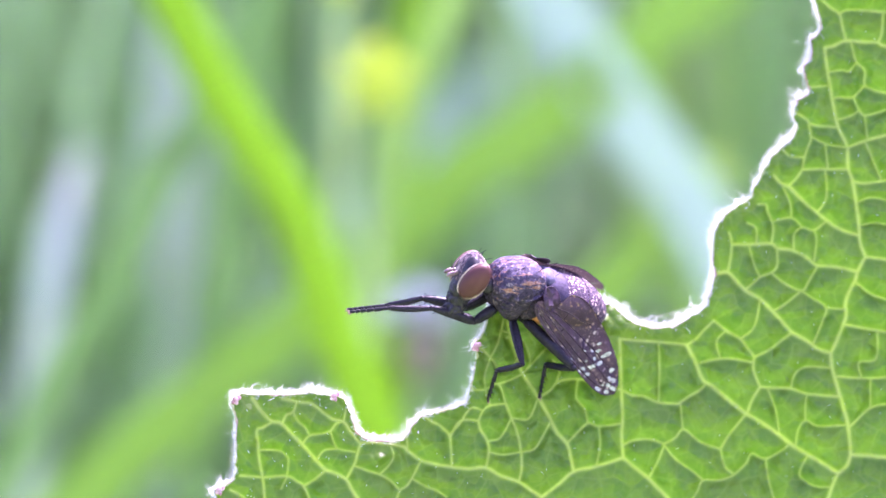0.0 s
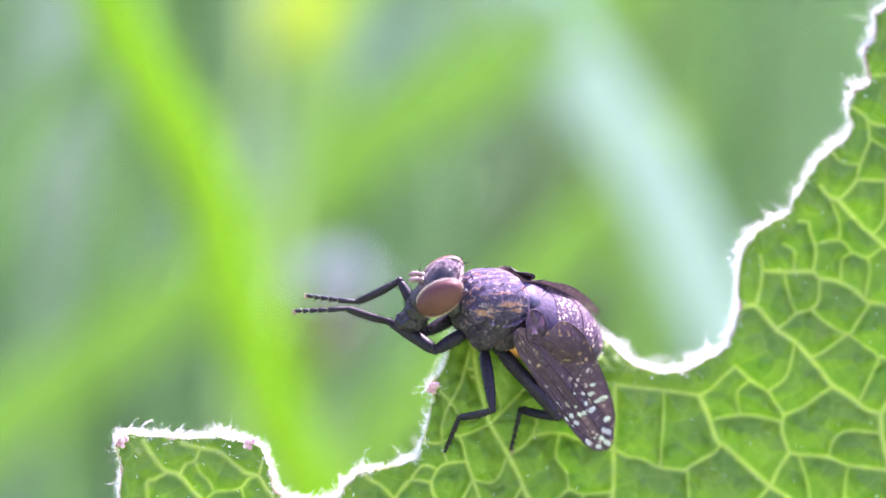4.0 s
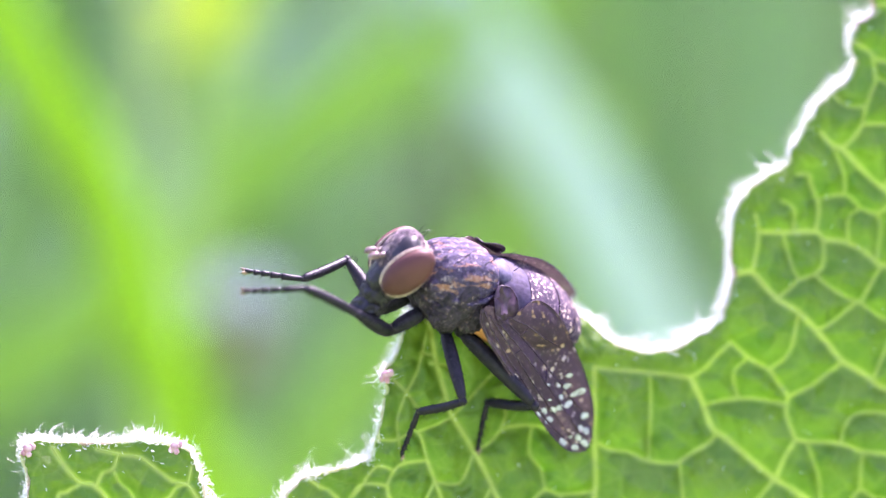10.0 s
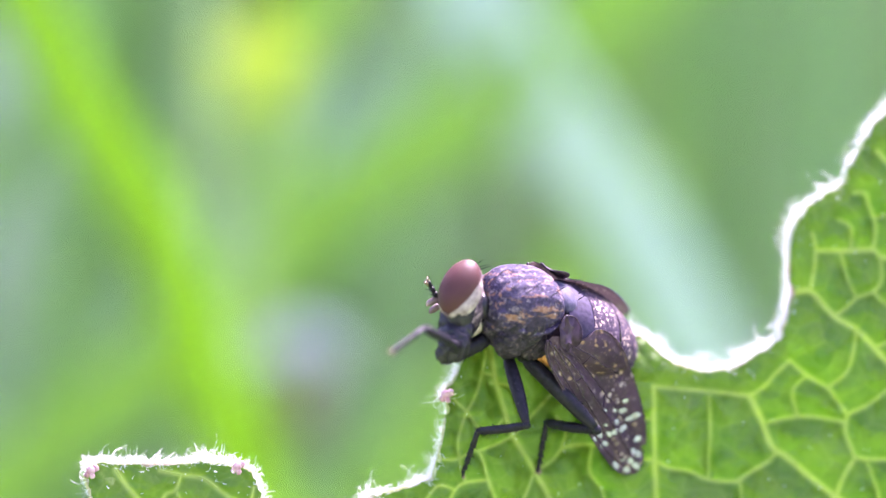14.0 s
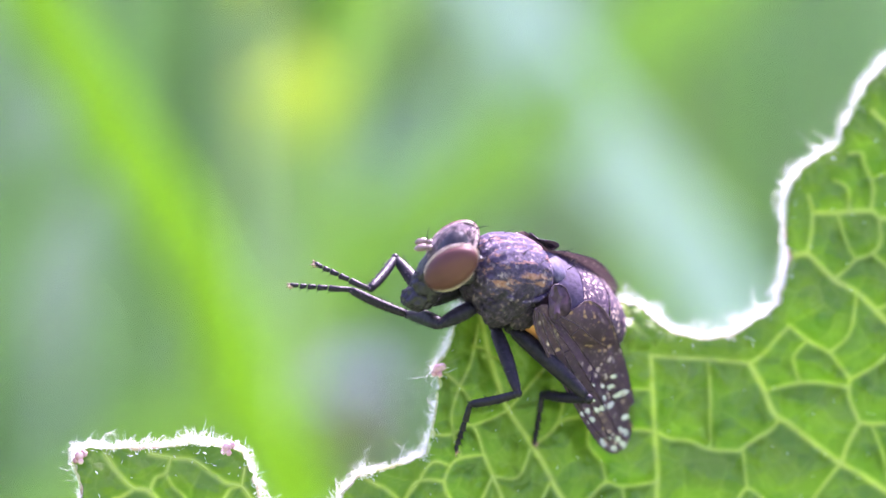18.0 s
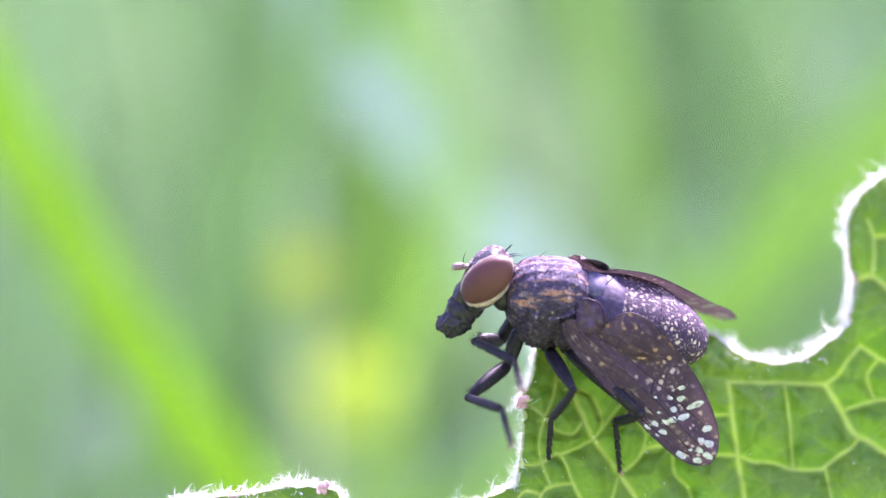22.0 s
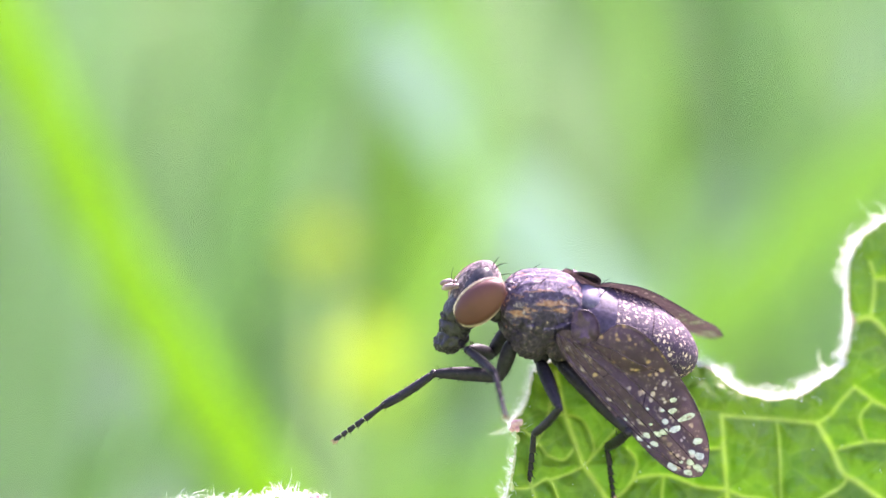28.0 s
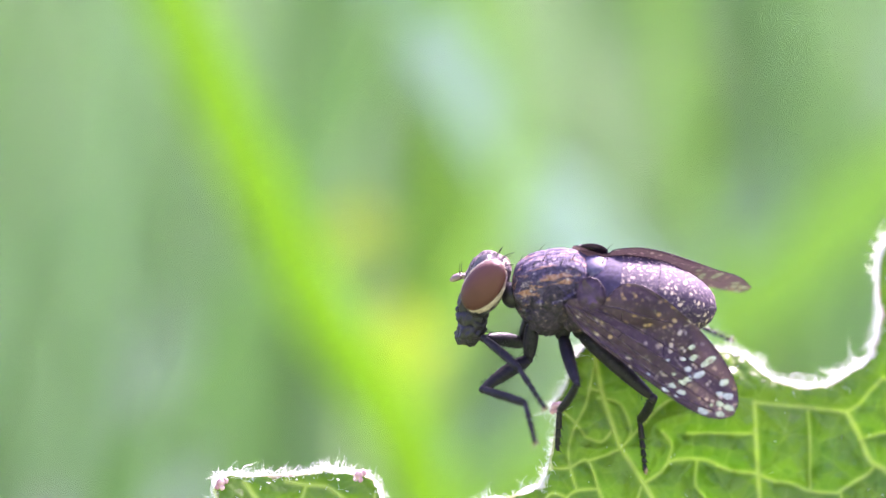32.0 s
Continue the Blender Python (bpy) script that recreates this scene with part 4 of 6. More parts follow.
    part("lobe_rim", mesh_of("lobe_rim", v, f, CALYPTER), ob)
    edge_line = [place(a, b, 0.0) for a, b in list(high) + list(low[::-1])]
    v, f = tube(edge_line, [0.011 * MM] * len(edge_line), 5)
    part("wing_rim", mesh_of("wing_rim", v, f, CALYPTER), ob)
    # veins
    for line, r in (([(0, -0.03), (0.8, -0.30), (2.6, -0.42), (4.5, -0.40), (5.6, -0.2)], 0.045), ([(0.1, 0), (1.2, -0.16), (2.6, -0.24), (4.0, -0.36)], 0.03),
                    ([(0.3, 0.05), (1.6, 0.02), (3.2, -0.06), (5.4, -0.10)], 0.032), ([(0.5, 0.12), (1.8, 0.22), (3.6, 0.24), (5.75, 0.16)], 0.03),
                    ([(0.5, 0.2), (1.6, 0.52), (3.2, 0.66), (5.2, 0.72)], 0.028), ([(0.5, 0.3), (1.3, 0.86), (2.2, 1.1), (3.1, 1.36)], 0.026),
                    ([(1.9, 0.02), (1.95, 0.24)], 0.022), ([(3.4, 0.24), (3.2, 0.66)], 0.024), ([(1.7, 0.55), (1.5, 0.9)], 0.022)):
        pts = [place(a, b, 0.012) for a, b in smooth_line(line, 5)]
        v, f = tube(pts, [0.75 * r * MM * (1.35 - 0.8 * i / len(pts)) for i in range(len(pts))], 6)
        part("wing_vein", mesh_of("wing_vein", v, f, CALYPTER), ob)
    # clear windows towards the tip
    gen = random.Random(4)
    spots = [(4.62, 0.97, 0.12, 0.34), (4.60, 0.47, 0.13, 0.21), (4.40, 0.17, 0.13, 0.14), (4.30, -0.02, 0.15, 0.11), (4.22, 0.42, 0.12, 0.13),
             (4.18, 0.82, 0.10, 0.16), (4.45, -0.28, 0.15, 0.11), (4.10, -0.26, 0.15, 0.10), (4.00, -0.47, 0.14, 0.11), (5.37, 0.72, 0.13, 0.18),
             (5.70, 0.42, 0.15, 0.16), (5.92, 0.12, 0.19, 0.12), (5.62, 0.07, 0.13, 0.12), (5.80, -0.18, 0.14, 0.12), (5.32, -0.40, 0.20, 0.13),
             (5.45, 0.33, 0.12, 0.11), (5.42, -0.10, 0.07, 0.06), (4.38, -0.45, 0.08, 0.06), (3.95, 1.05, 0.09, 0.12), (3.95, 0.62, 0.07, 0.09),
             (3.95, 0.05, 0.06, 0.06), (3.55, 0.30, 0.06, 0.06), (3.3, -0.38, 0.07, 0.05)]
    for a, b, ru, rw in spots:
        ru, rw = 0.82 * ru, 0.82 * rw
        n = 14
        jig = [1 + gen.uniform(-0.16, 0.16) for _ in range(n)]
        for face in (1, -1):
            off = 0.008 if face > 0 else -0.026
            rim_pts = [place(a + ru * jig[i] * math.cos(2 * math.pi * i / n) + 0.35 * rw * math.sin(2 * math.pi * i / n), b + rw * jig[i] * math.sin(2 * math.pi * i / n), off)
                       for i in range(n)]
            top = [place(a + 0.8 * (ru * jig[i] * math.cos(2 * math.pi * i / n) + 0.35 * rw * math.sin(2 * math.pi * i / n)), b + 0.8 * rw * jig[i] * math.sin(2 * math.pi * i / n), off + face * 0.001)
                   for i in range(n)]
            fs = [(i, (i + 1) % n, n + (i + 1) % n, n + i) for i in range(n)] + [tuple(range(n, 2 * n))]
            if face < 0:
                fs = [q[::-1] for q in fs]
            part("spot", mesh_of("spot", rim_pts + top, fs, PALE_SPOT, False), ob)
    return ob


def calypter(fly, side):
    """The two rounded scales at the root of the wing."""
    for c, r, tilt in (((-1.05, 1.02, 0.10), (0.34, 0.035, 0.26), 16),):
        v, f = oval(mm(c[0], c[1] * side, c[2]), mm(*r), 24, 12, turned(14 * side, tilt, 6 * side))
        part("calypter", mesh_of("calypter", v, f, CALYPTER), fly, "rounded brown scale at the wing root")


def build_head(fly):
    """The head turns about the neck; its own x runs forward."""
    def skull(u):
        flat = 1.0 - 0.10 * max(0.0, u.x) * (1 - abs(u.z)) - 0.12 * max(0.0, -u.x)
        return flat * (1 + 0.02 * noise.noise(Vector(u) * 5))
    v, f = oval(mm(0.66, 0, 0.10), mm(0.62, 1.02, 1.08), 40, 24, None, skull)
    head = part("head", mesh_of("head", v, f, BLACK), fly, "black head with large brown eyes")
    v, f = oval(mm(0.64, 0, 0.20), mm(0.66, 0.66, 1.03), 40, 30, turned(0, 0, 0), lumps(0.05, 2.0))
    part("forehead", mesh_of("forehead", v, f, FRONS), head, "pinkish grey dusted forehead")
    for side in (1, -1):
        tilt = turned(-9 * side, -24, 8 * side)
        v, f = oval(mm(0.59, 0.56 * side, 0.17), mm(0.55, 0.46, 0.90), 40, 28, tilt)
        part("socket", mesh_of("socket", v, f, FRONS), head)
        ring_at = [Vector(mm(0.605, 0.755 * side, 0.195)) + tilt @ Vector(mm(0.545 * math.cos(q * math.pi / 24), -0.16 * side, 0.875 * math.sin(q * math.pi / 24)))
                   for q in range(49)]
        v, f = tube(ring_at, [0.036 * MM] * 49, 6, False)
        part("orbit", mesh_of("orbit", v, f, CREAM), head, "thin cream rim round the eye")
        cv, cf = oval(mm(0.51, 0.62 * side, 0.02), mm(0.50, 0.40, 0.81), 36, 24, tilt, lumps(0.02, 6.0))
        part("cheek", mesh_of("cheek", cv, cf, ORBIT), head, "whitish band below the eye")
        v, f = oval(mm(0.605, 0.755 * side, 0.195), mm(0.56, 0.46, 0.905), 40, 28, tilt)
        part("eye", mesh_of("eye", v, f, EYE), head, "large matt brown compound eye")
        v, f = merge(tube([mm(1.18, 0.15 * side, 0.22), mm(1.30, 0.17 * side, 0.26), mm(1.38, 0.18 * side, 0.22)], [0.06 * MM, 0.09 * MM, 0.07 * MM], 10),
                     tube([mm(1.36, 0.18 * side, 0.24), mm(1.46, 0.19 * side, 0.20), mm(1.62, 0.20 * side, 0.10), mm(1.70, 0.20 * side, 0.02)],
                          [0.06 * MM, 0.105 * MM, 0.10 * MM, 0.04 * MM], 12))
        ant = part("antenna", mesh_of("antenna", v, f, ANTENNA), head, "short pinkish brown antenna")
        v, f = tube([mm(1.44, 0.20 * side, 0.28), mm(1.50, 0.24 * side, 0.45), mm(1.52, 0.28 * side, 0.66)], [0.018 * MM, 0.010 * MM, 0.003 * MM], 5)
        part("bristle", mesh_of("bristle", v, f, BRISTLE), head)
    arc = [mm(0.20, 0.72 * math.sin(q * 0.11), 0.19 + 0.80 * math.cos(q * 0.11)) for q in range(-15, 16)]
    v, f = tube(arc, [0.042 * MM] * len(arc), 8)
    part("nape_line", mesh_of("nape_line", v, f, ORBIT), head, "cream line across the back of the head")
    # face: a hollow dark mask with a ridged lower edge
    v, f = oval(mm(0.98, 0, -0.36), mm(0.36, 0.50, 0.62), 28, 18, turned(0, -8, 0), lumps(0.10, 5.0))
    part("face", mesh_of("face", v, f, BLACK), head, "glossy black hollow face")
    chunks = [oval(mm(1.20, 0.20 * s, -0.55), mm(0.12, 0.10, 0.16), 12, 8) for s in (1, -1)]
    chunks += [oval(mm(1.26, 0.12 * s, -0.80), mm(0.10, 0.09, 0.10), 12, 8) for s in (1, -1)]
    v, f = merge(*chunks)
    part("palps", mesh_of("palps", v, f, BLACK), head)
    # mouthparts
    v, f = merge(oval(mm(-0.10, 0, -0.02), mm(0.36, 0.36, 0.42), 22, 16, turned(0, 30, 0), lumps(0.12, 5.0)),
                 oval(mm(0.14, 0, -0.26), mm(0.46, 0.46, 0.50), 40, 28, turned(0, 30, 0), lumps(0.18, 7.0)),
                 oval(mm(0.22, 0, -0.62), mm(0.52, 0.46, 0.40), 40, 28, turned(0, 25, 0), lumps(0.26, 9.0)),
                 oval(mm(0.50, 0, -0.74), mm(0.28, 0.34, 0.25), 30, 20, turned(0, 45, 0), lumps(0.26, 3.0)))
    snout = part("proboscis", mesh_of("proboscis", v, f, BLACK), head, "thick black mouthparts")
    # bristles behind the crown
    chunks = []
    for x, y, z, dx, dy, dz in ((0.30, 0.38, 1.08, -0.35, 0.12, 0.22), (0.30, -0.38, 1.08, -0.35, -0.12, 0.22), (0.15, 0.70, 0.85, -0.40, 0.10, 0.02),
                                (0.45, 0.20, 1.16, -0.10, 0.05, 0.30), (0.45, -0.20, 1.16, -0.10, -0.05, 0.30), (0.10, 0.45, 0.95, -0.40, 0.0, 0.10)):
        a = Vector(mm(x, y, z))
        chunks.append(tube([a, a + Vector(mm(dx * 0.6, dy * 0.6, dz * 0.7)), a + Vector(mm(dx, dy, dz * 0.9))], [0.018 * MM, 0.012 * MM, 0.003 * MM], 5))
    v, f = merge(*chunks)
    part("bristles", mesh_of("bristles", v, f, BRISTLE), head, "short black bristles", "stuff")
    return head, snout


def build_fly():
    fly = tagged(new("fly"), "dark speckled fly with brown eyes and spotted wings on the leaf", "fly")

    def rough(u, seed, coarse, fine):
        p = Vector(u)
        return (1 + coarse * noise.noise(p * 5.0 + Vector((seed, 0, 0))) + fine * noise.noise(p * 13.0 + Vector((0, seed, 0)))
                + 0.5 * fine * noise.noise(p * 27.0))

    def chest(u):
        seams = 0.06 * math.exp(-((u.x - 0.30) / 0.05) ** 2) + 0.06 * math.exp(-((u.x + 0.28) / 0.05) ** 2) + 0.05 * math.exp(-((u.z + 0.1) / 0.05) ** 2)
        return (1 + 0.05 * abs(u.y) ** 3 - 0.05 * max(0, -u.x) ** 2 - seams) * rough(u, 1.0, 0.045, 0.024)

    def back_shape(u):
        seam = 0.035 * math.exp(-((u.x - 0.02 - 0.12 * abs(u.y)) / 0.035) ** 2) * min(1.0, abs(u.y) * 2.5)
        rows = 0.012 * math.cos(u.y * 22.0) * max(0.0, u.z)
        box = (abs(u.x) ** 3.2 + abs(u.y) ** 3.2 + abs(u.z) ** 3.2) ** (-1 / 3.2)
        return (0.45 + 0.55 * box) * (1 - seam + rows) * rough(u, 3.0, 0.018, 0.011)
    v, f = oval(mm(0, 0, 0.0), mm(1.38, 1.22, 1.22), 110, 80, None, chest)
    part("thorax", mesh_of("thorax", v, f, PLEURA), fly, "black lumpy side of the thorax")
    v, f = oval(mm(0.02, 0, 0.26), mm(1.30, 1.13, 1.05), 120, 90, None, back_shape)
    part("scutum", mesh_of("scutum", v, f, THORAX), fly, "slate-grey back with orange-brown streaks")
    for s in (1, -1):
        v, f = oval(mm(0.84, 0.66 * s, 0.38), mm(0.40, 0.30, 0.34), 20, 14, None, lumps(0.06, 4.0))
        part("shoulder", mesh_of("shoulder", v, f, THORAX), fly)
        v, f = oval(mm(-0.50, 0.72 * s, 0.46), mm(0.58, 0.30, 0.30), 20, 14, turned(0, 12, 0), lumps(0.08, 6.0))
        part("wing_base", mesh_of("wing_base", v, f, THORAX), fly)
        v, f = oval(mm(0.35, 0.93 * s, -0.35), mm(0.60, 0.30, 0.66), 56, 40, None, lambda u: rough(u, 8.0, 0.14, 0.07))
        part("side_plate", mesh_of("side_plate", v, f, PLEURA), fly)
        v, f = oval(mm(-0.55, 0.90 * s, -0.45), mm(0.52, 0.30, 0.60), 56, 40, None, lambda u: rough(u, 10.0, 0.14, 0.07))
        part("side_plate", mesh_of("side_plate", v, f, PLEURA), fly)
        ridge = smooth_line([(1.02, 0.80 * s, 0.20), (0.55, 1.10 * s, 0.20), (0.05, 1.20 * s, 0.14), (-0.45, 1.16 * s, 0.24), (-0.95, 0.96 * s, 0.40)], 6)
        v, f = tube([mm(*q) for q in ridge], [0.075 * MM * (1 + 0.35 * math.sin(i * 1.1)) for i in range(len(ridge))], 8)
        part("side_ridge", mesh_of("side_ridge", v, f, THORAX), fly, "knobbly copper-streaked ridge below the back")
        seam = smooth_line([(0.10, 1.16 * s, 0.10), (0.28, 1.12 * s, 0.34), (0.16, 1.06 * s, 0.58), (-0.02, 0.94 * s, 0.84), (-0.06, 0.66 * s, 1.14)], 6)
        v, f = tube([mm(*q) for q in seam], [0.045 * MM * (1 - 0.6 * i / len(seam)) for i in range(len(seam))], 6)
        part("back_seam", mesh_of("back_seam", v, f, THORAX), fly)
    v, f = oval(mm(-1.32, 0, 0.60), mm(0.50, 0.66, 0.34), 28, 18, turned(0, -10, 0), lumps(0.02, 5.0))
    part("scutellum", mesh_of("scutellum", v, f, SCUTELLUM), fly, "bluish grey shield behind the back")
    v, f = oval(mm(1.38, 0, 0.10), mm(0.34, 0.42, 0.42), 20, 14)
    part("neck", mesh_of("neck", v, f, BLACK), fly)
    # abdomen: overlapping plates, the first bloomed bluish
    dip = ABDOMEN_DIP

    plates = ((0.0, 0.235, TERGITE, "bluish grey first plate"), (0.21, 0.50, ABDOMEN, ""), (0.50, 0.73, ABDOMEN, ""), (0.71, 1.0, ABDOMEN, ""))
    for n, (s0, s1, mat, label) in enumerate(plates):
        verts, faces = [], []
        rings, seg = 9, 40
        for i in range(rings + 1):
            s = s0 + (s1 - s0) * i / rings
            q = plump(s) * (1 + 0.012 * (1 - i / rings) + 0.010 * n)
            if s >= 0.999:
                q = 0.02
            for k in range(seg):
                a = 2 * math.pi * k / seg
                dent = 1 + 0.015 * noise.noise(Vector((s * 6, math.cos(a) * 2, math.sin(a) * 2)))
                p = Vector((-ABDOMEN_LONG * s, ABDOMEN_WIDE * q * math.cos(a) * dent, ABDOMEN_HIGH * q * math.sin(a) * dent))
                verts.append((ABDOMEN_AT + dip @ p) * MM)
        for i in range(rings):
            for k in range(seg):
                k2 = (k + 1) % seg
                faces.append((i * seg + k, (i + 1) * seg + k, (i + 1) * seg + k2, i * seg + k2))
        part("abdomen_plate", mesh_of("abdomen_plate", verts, faces, mat), fly, label or "black plate with pale golden specks")
    v, f = oval(mm(-1.62, 0, -0.80), mm(1.35, 1.40, 0.86), 30, 20, dip, lumps(0.03, 2.0))
    part("belly", mesh_of("belly", v, f, BELLY), fly, "orange-brown skin of the belly")
    chunks = []
    for x, y, z in ((0.95, 0.35, 1.08), (0.55, 0.6, 1.18), (0.2, 0.4, 1.30), (-0.3, 0.65, 1.15), (-0.7, 0.4, 1.2), (-1.6, 0.4, 0.95), (-1.75, 0.12, 0.95), (1.0, -0.35, 1.05), (0.4, -0.6, 1.15), (-1.7, -0.3, 0.95)):
        a = Vector(mm(x, y, z - 0.06))
        chunks.append(tube([a, a + Vector(mm(-0.12, 0.03, 0.20)), a + Vector(mm(-0.30, 0.05, 0.34))], [0.016 * MM, 0.010 * MM, 0.003 * MM], 5))
    v, f = merge(*chunks)
    part("bristles", mesh_of("bristles", v, f, BRISTLE), fly, "short black bristles", "stuff")
    for s in (1, -1):
        wing(fly, s)
        calypter(fly, s)
    legs = {}
    for key, lens, thick in (("fore", (FEMUR, TIBIA, TARSUS), 0.225), ("mid", (2.25, 1.9, 1.7), 0.21), ("hind", (3.05, 2.0, 1.6), 0.25)):
        for side in ("left", "right"):
            if key == "fore":
                coxa = limb("coxa", COXA, 0.24, fly, 0.8)
            else:
                x = -0.03 if key == "mid" else -0.58
                s = 1 if side == "left" else -1
                v, f = oval(mm(x, 0.62 * s, -1.05), mm(0.26, 0.24, 0.38), 16, 12)
                coxa = part("coxa", mesh_of("coxa", v, f, LEG), fly)
            legs[key, side] = (coxa, limb("femur", lens[0], thick, fly, 0.85, 0.06), limb("tibia", lens[1], thick * 0.62, fly, 0.6, -0.04),
                               foot(lens[2], fly))
    head, snout = build_head(fly)
    return fly, head, snout, legs


fly, fly_head, fly_snout, fly_legs = build_fly()
cam.data.dof.use_dof = True
cam.data.dof.focus_object = fly
cam.data.dof.aperture_fstop = 29.0


# ---- the meadow behind: millimetres across, back and up ----
GROUND = -0.305
gx = [-3000, -40, -6, -2, -0.5, 0.5, 2, 6, 40, 3000]
gv = [(x, y, GROUND) for y in gx for x in gx]
gf = [(j * 10 + i, j * 10 + i + 1, j * 10 + i + 11, j * 10 + i + 10) for j in range(9) for i in range(9)]
tagged(new("ground", mesh_of("ground", gv, gf, SOIL)), "green meadow ground under the grass", "ground", kind="structure")


def grass_blade(points, width, mat, label, category="grass", fold=0.22):
    """A long blade with a keel, standing on the ground at the first point."""
    base = Vector(mm(*points[0]))
    line = smooth_line(points, 8)
    n = len(line)
    verts, faces = [], []
    for i, p in enumerate(line):
        s = i / (n - 1)
        d = Vector(line[min(i + 1, n - 1)] - line[max(i - 1, 0)]).normalized()
        side = d.cross(Vector((0, 1, 0)))
        side = (side.normalized() if side.length > 0.05 else Vector((1, 0, 0)))
        out = side.cross(d)
        half = width * 0.5 * (0.75 + 0.25 * min(1, s * 6)) * (1 - max(0, (s - 0.72) / 0.28) ** 1.6 * 0.97)
        c = Vector(p)
        for k, w in enumerate((-1, -0.5, 0, 0.5, 1)):
            verts.append((c + side * half * w + out * half * fold * (1 - abs(w))) * MM - base)
        for k, w in enumerate((-1, -0.5, 0, 0.5, 1)):
            verts.append((c + side * half * w * 0.98 + out * (half * fold * (1 - abs(w)) - 0.12)) * MM - base)
    for i in range(n - 1):
        for k in range(4):
            q = i * 10 + k
            faces.append((q, q + 1, q + 11, q + 10))
            faces.append((q + 15, q + 16, q + 6, q + 5))
        faces.append((i * 10, i * 10 + 10, i * 10 + 15, i * 10 + 5))
        faces.append((i * 10 + 9, i * 10 + 19, i * 10 + 14, i * 10 + 4))
    ob = new("grass_blade")
    ob.location = base
    part("blade", mesh_of("blade", verts, faces, mat), ob)
    mid = [Vector(verts[i * 10 + 2]) for i in range(n)]
    v, f = tube(mid, [0.09 * width * MM * (1.02 - i / n) for i in range(n)], 6)
    part("midrib", mesh_of("midrib", v, f, mat), ob)
    return tagged(ob, label, category)


def through_view(upper, lower, deep, bend=0.0, reach=1.0):
    """Points of a blade that crosses the view from lower to upper at that depth, from the ground to its tip."""
    (x1, z1), (x0, z0) = upper, lower
    slope = (x1 - x0) / max(abs(z1 - z0), 1.0)
    foot_x = x0 - slope * (z0 + 305) * 0.55
    return [(foot_x, deep + 10, -305), (x0 - slope * 45 + bend, deep + 3, z0 - 60), (x0, deep, z0), ((x0 + x1) / 2 + bend, deep, (z0 + z1) / 2), (x1, deep, z1),
            (x1 + slope * 40 * reach, deep + 4, z1 + 40 * reach), (x1 + slope * 75 * reach, deep + 12, z1 + 62 * reach)]


swaying_blade = grass_blade(through_view((-17.1, 14.9), (-5.5, -9.4), 80, 1.4), 3.3, GREEN_BLADE, "broad bright green grass blade leaning across")
grass_blade(through_view((17.0, 17.0), (-4.6, -0.4), 118, 0), 4.8, SOFT_BLADE, "broad soft green grass blade leaning back")
grass_blade(through_view((37.4, 22.6), (39.9, 0.3), 165, 0), 9.9, HAZE_BLADE, "broad grass blade far back, its green paled by painted haze")
grass_blade(through_view((11.4, 13.1), (22.8, -4.7), 118, 1.0), 3.9, PALE_BLADE, "pale bluish grass blade with sky sheen painted in")
grass_blade(through_view((37.9, 25.5), (27.3, 9.0), 175, 0), 2.4, PALE_BLADE, "pale bluish grass blade with sky sheen painted in")
grass_blade(through_view((-0.1, 32.6), (10.3, 18.4), 112, -1.5), 1.2, PALE_BLADE, "pale bluish grass blade with sky sheen painted in")
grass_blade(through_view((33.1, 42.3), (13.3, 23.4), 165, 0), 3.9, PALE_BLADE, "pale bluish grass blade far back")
grass_blade(through_view((13.2, 37.9), (15.4, 23.6), 125, 0), 2.2, SOFT_BLADE, "soft green upright grass blade")
grass_blade([(-14, 150, -305), (-10, 132, -60), (-5, 112, 0), (2.2, 98, 22.5), (1.4, 98, 30), (0.1, 98, 36.5), (-5, 102, 76), (-9, 110, 98)], 2.3, LEAFY_BLADE, "soft green upright grass blade")
grass_blade(through_view((-1.8, 32.1), (-2.9, 12.7), 130, 0), 2.6, GREEN_BLADE, "bright green upright grass blade")
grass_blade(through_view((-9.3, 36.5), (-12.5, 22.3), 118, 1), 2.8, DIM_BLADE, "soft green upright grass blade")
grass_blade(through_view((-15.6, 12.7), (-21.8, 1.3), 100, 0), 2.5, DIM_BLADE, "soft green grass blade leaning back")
grass_blade(through_view((-41.8, 4.7), (-41.4, -15.6), 150, 0, 0.3), 3.4, STRAW, "pale dry grass stalk")
grass_blade(through_view((-23.9, 4.1), (-23.1, -14.3), 165, 1, 0.4), 5.6, STRAW, "broad pale dry grass blade far back")
grass_blade(through_view((-32.5, -3.6), (-34.8, -19.2), 140, 0, 0.2), 2.8, STRAW, "pale dry grass stalk")
grass_blade(through_view((15.8, 0.1), (3.1, -14.6), 122, 0, 0.12), 4.6, SOFT_BLADE, "broad soft green grass blade low in the meadow")
grass_blade(through_view((31.0, 30.0), (34.0, -6.0), 205, 0), 10.0, HAZE_BLADE, "broad grass blade far back, its green paled by painted haze")
grass_blade(through_view((28.2, 47.3), (26.5, 22.0), 160, 0), 6.7, LEAFY_BLADE, "broad soft green grass blade leaning back")


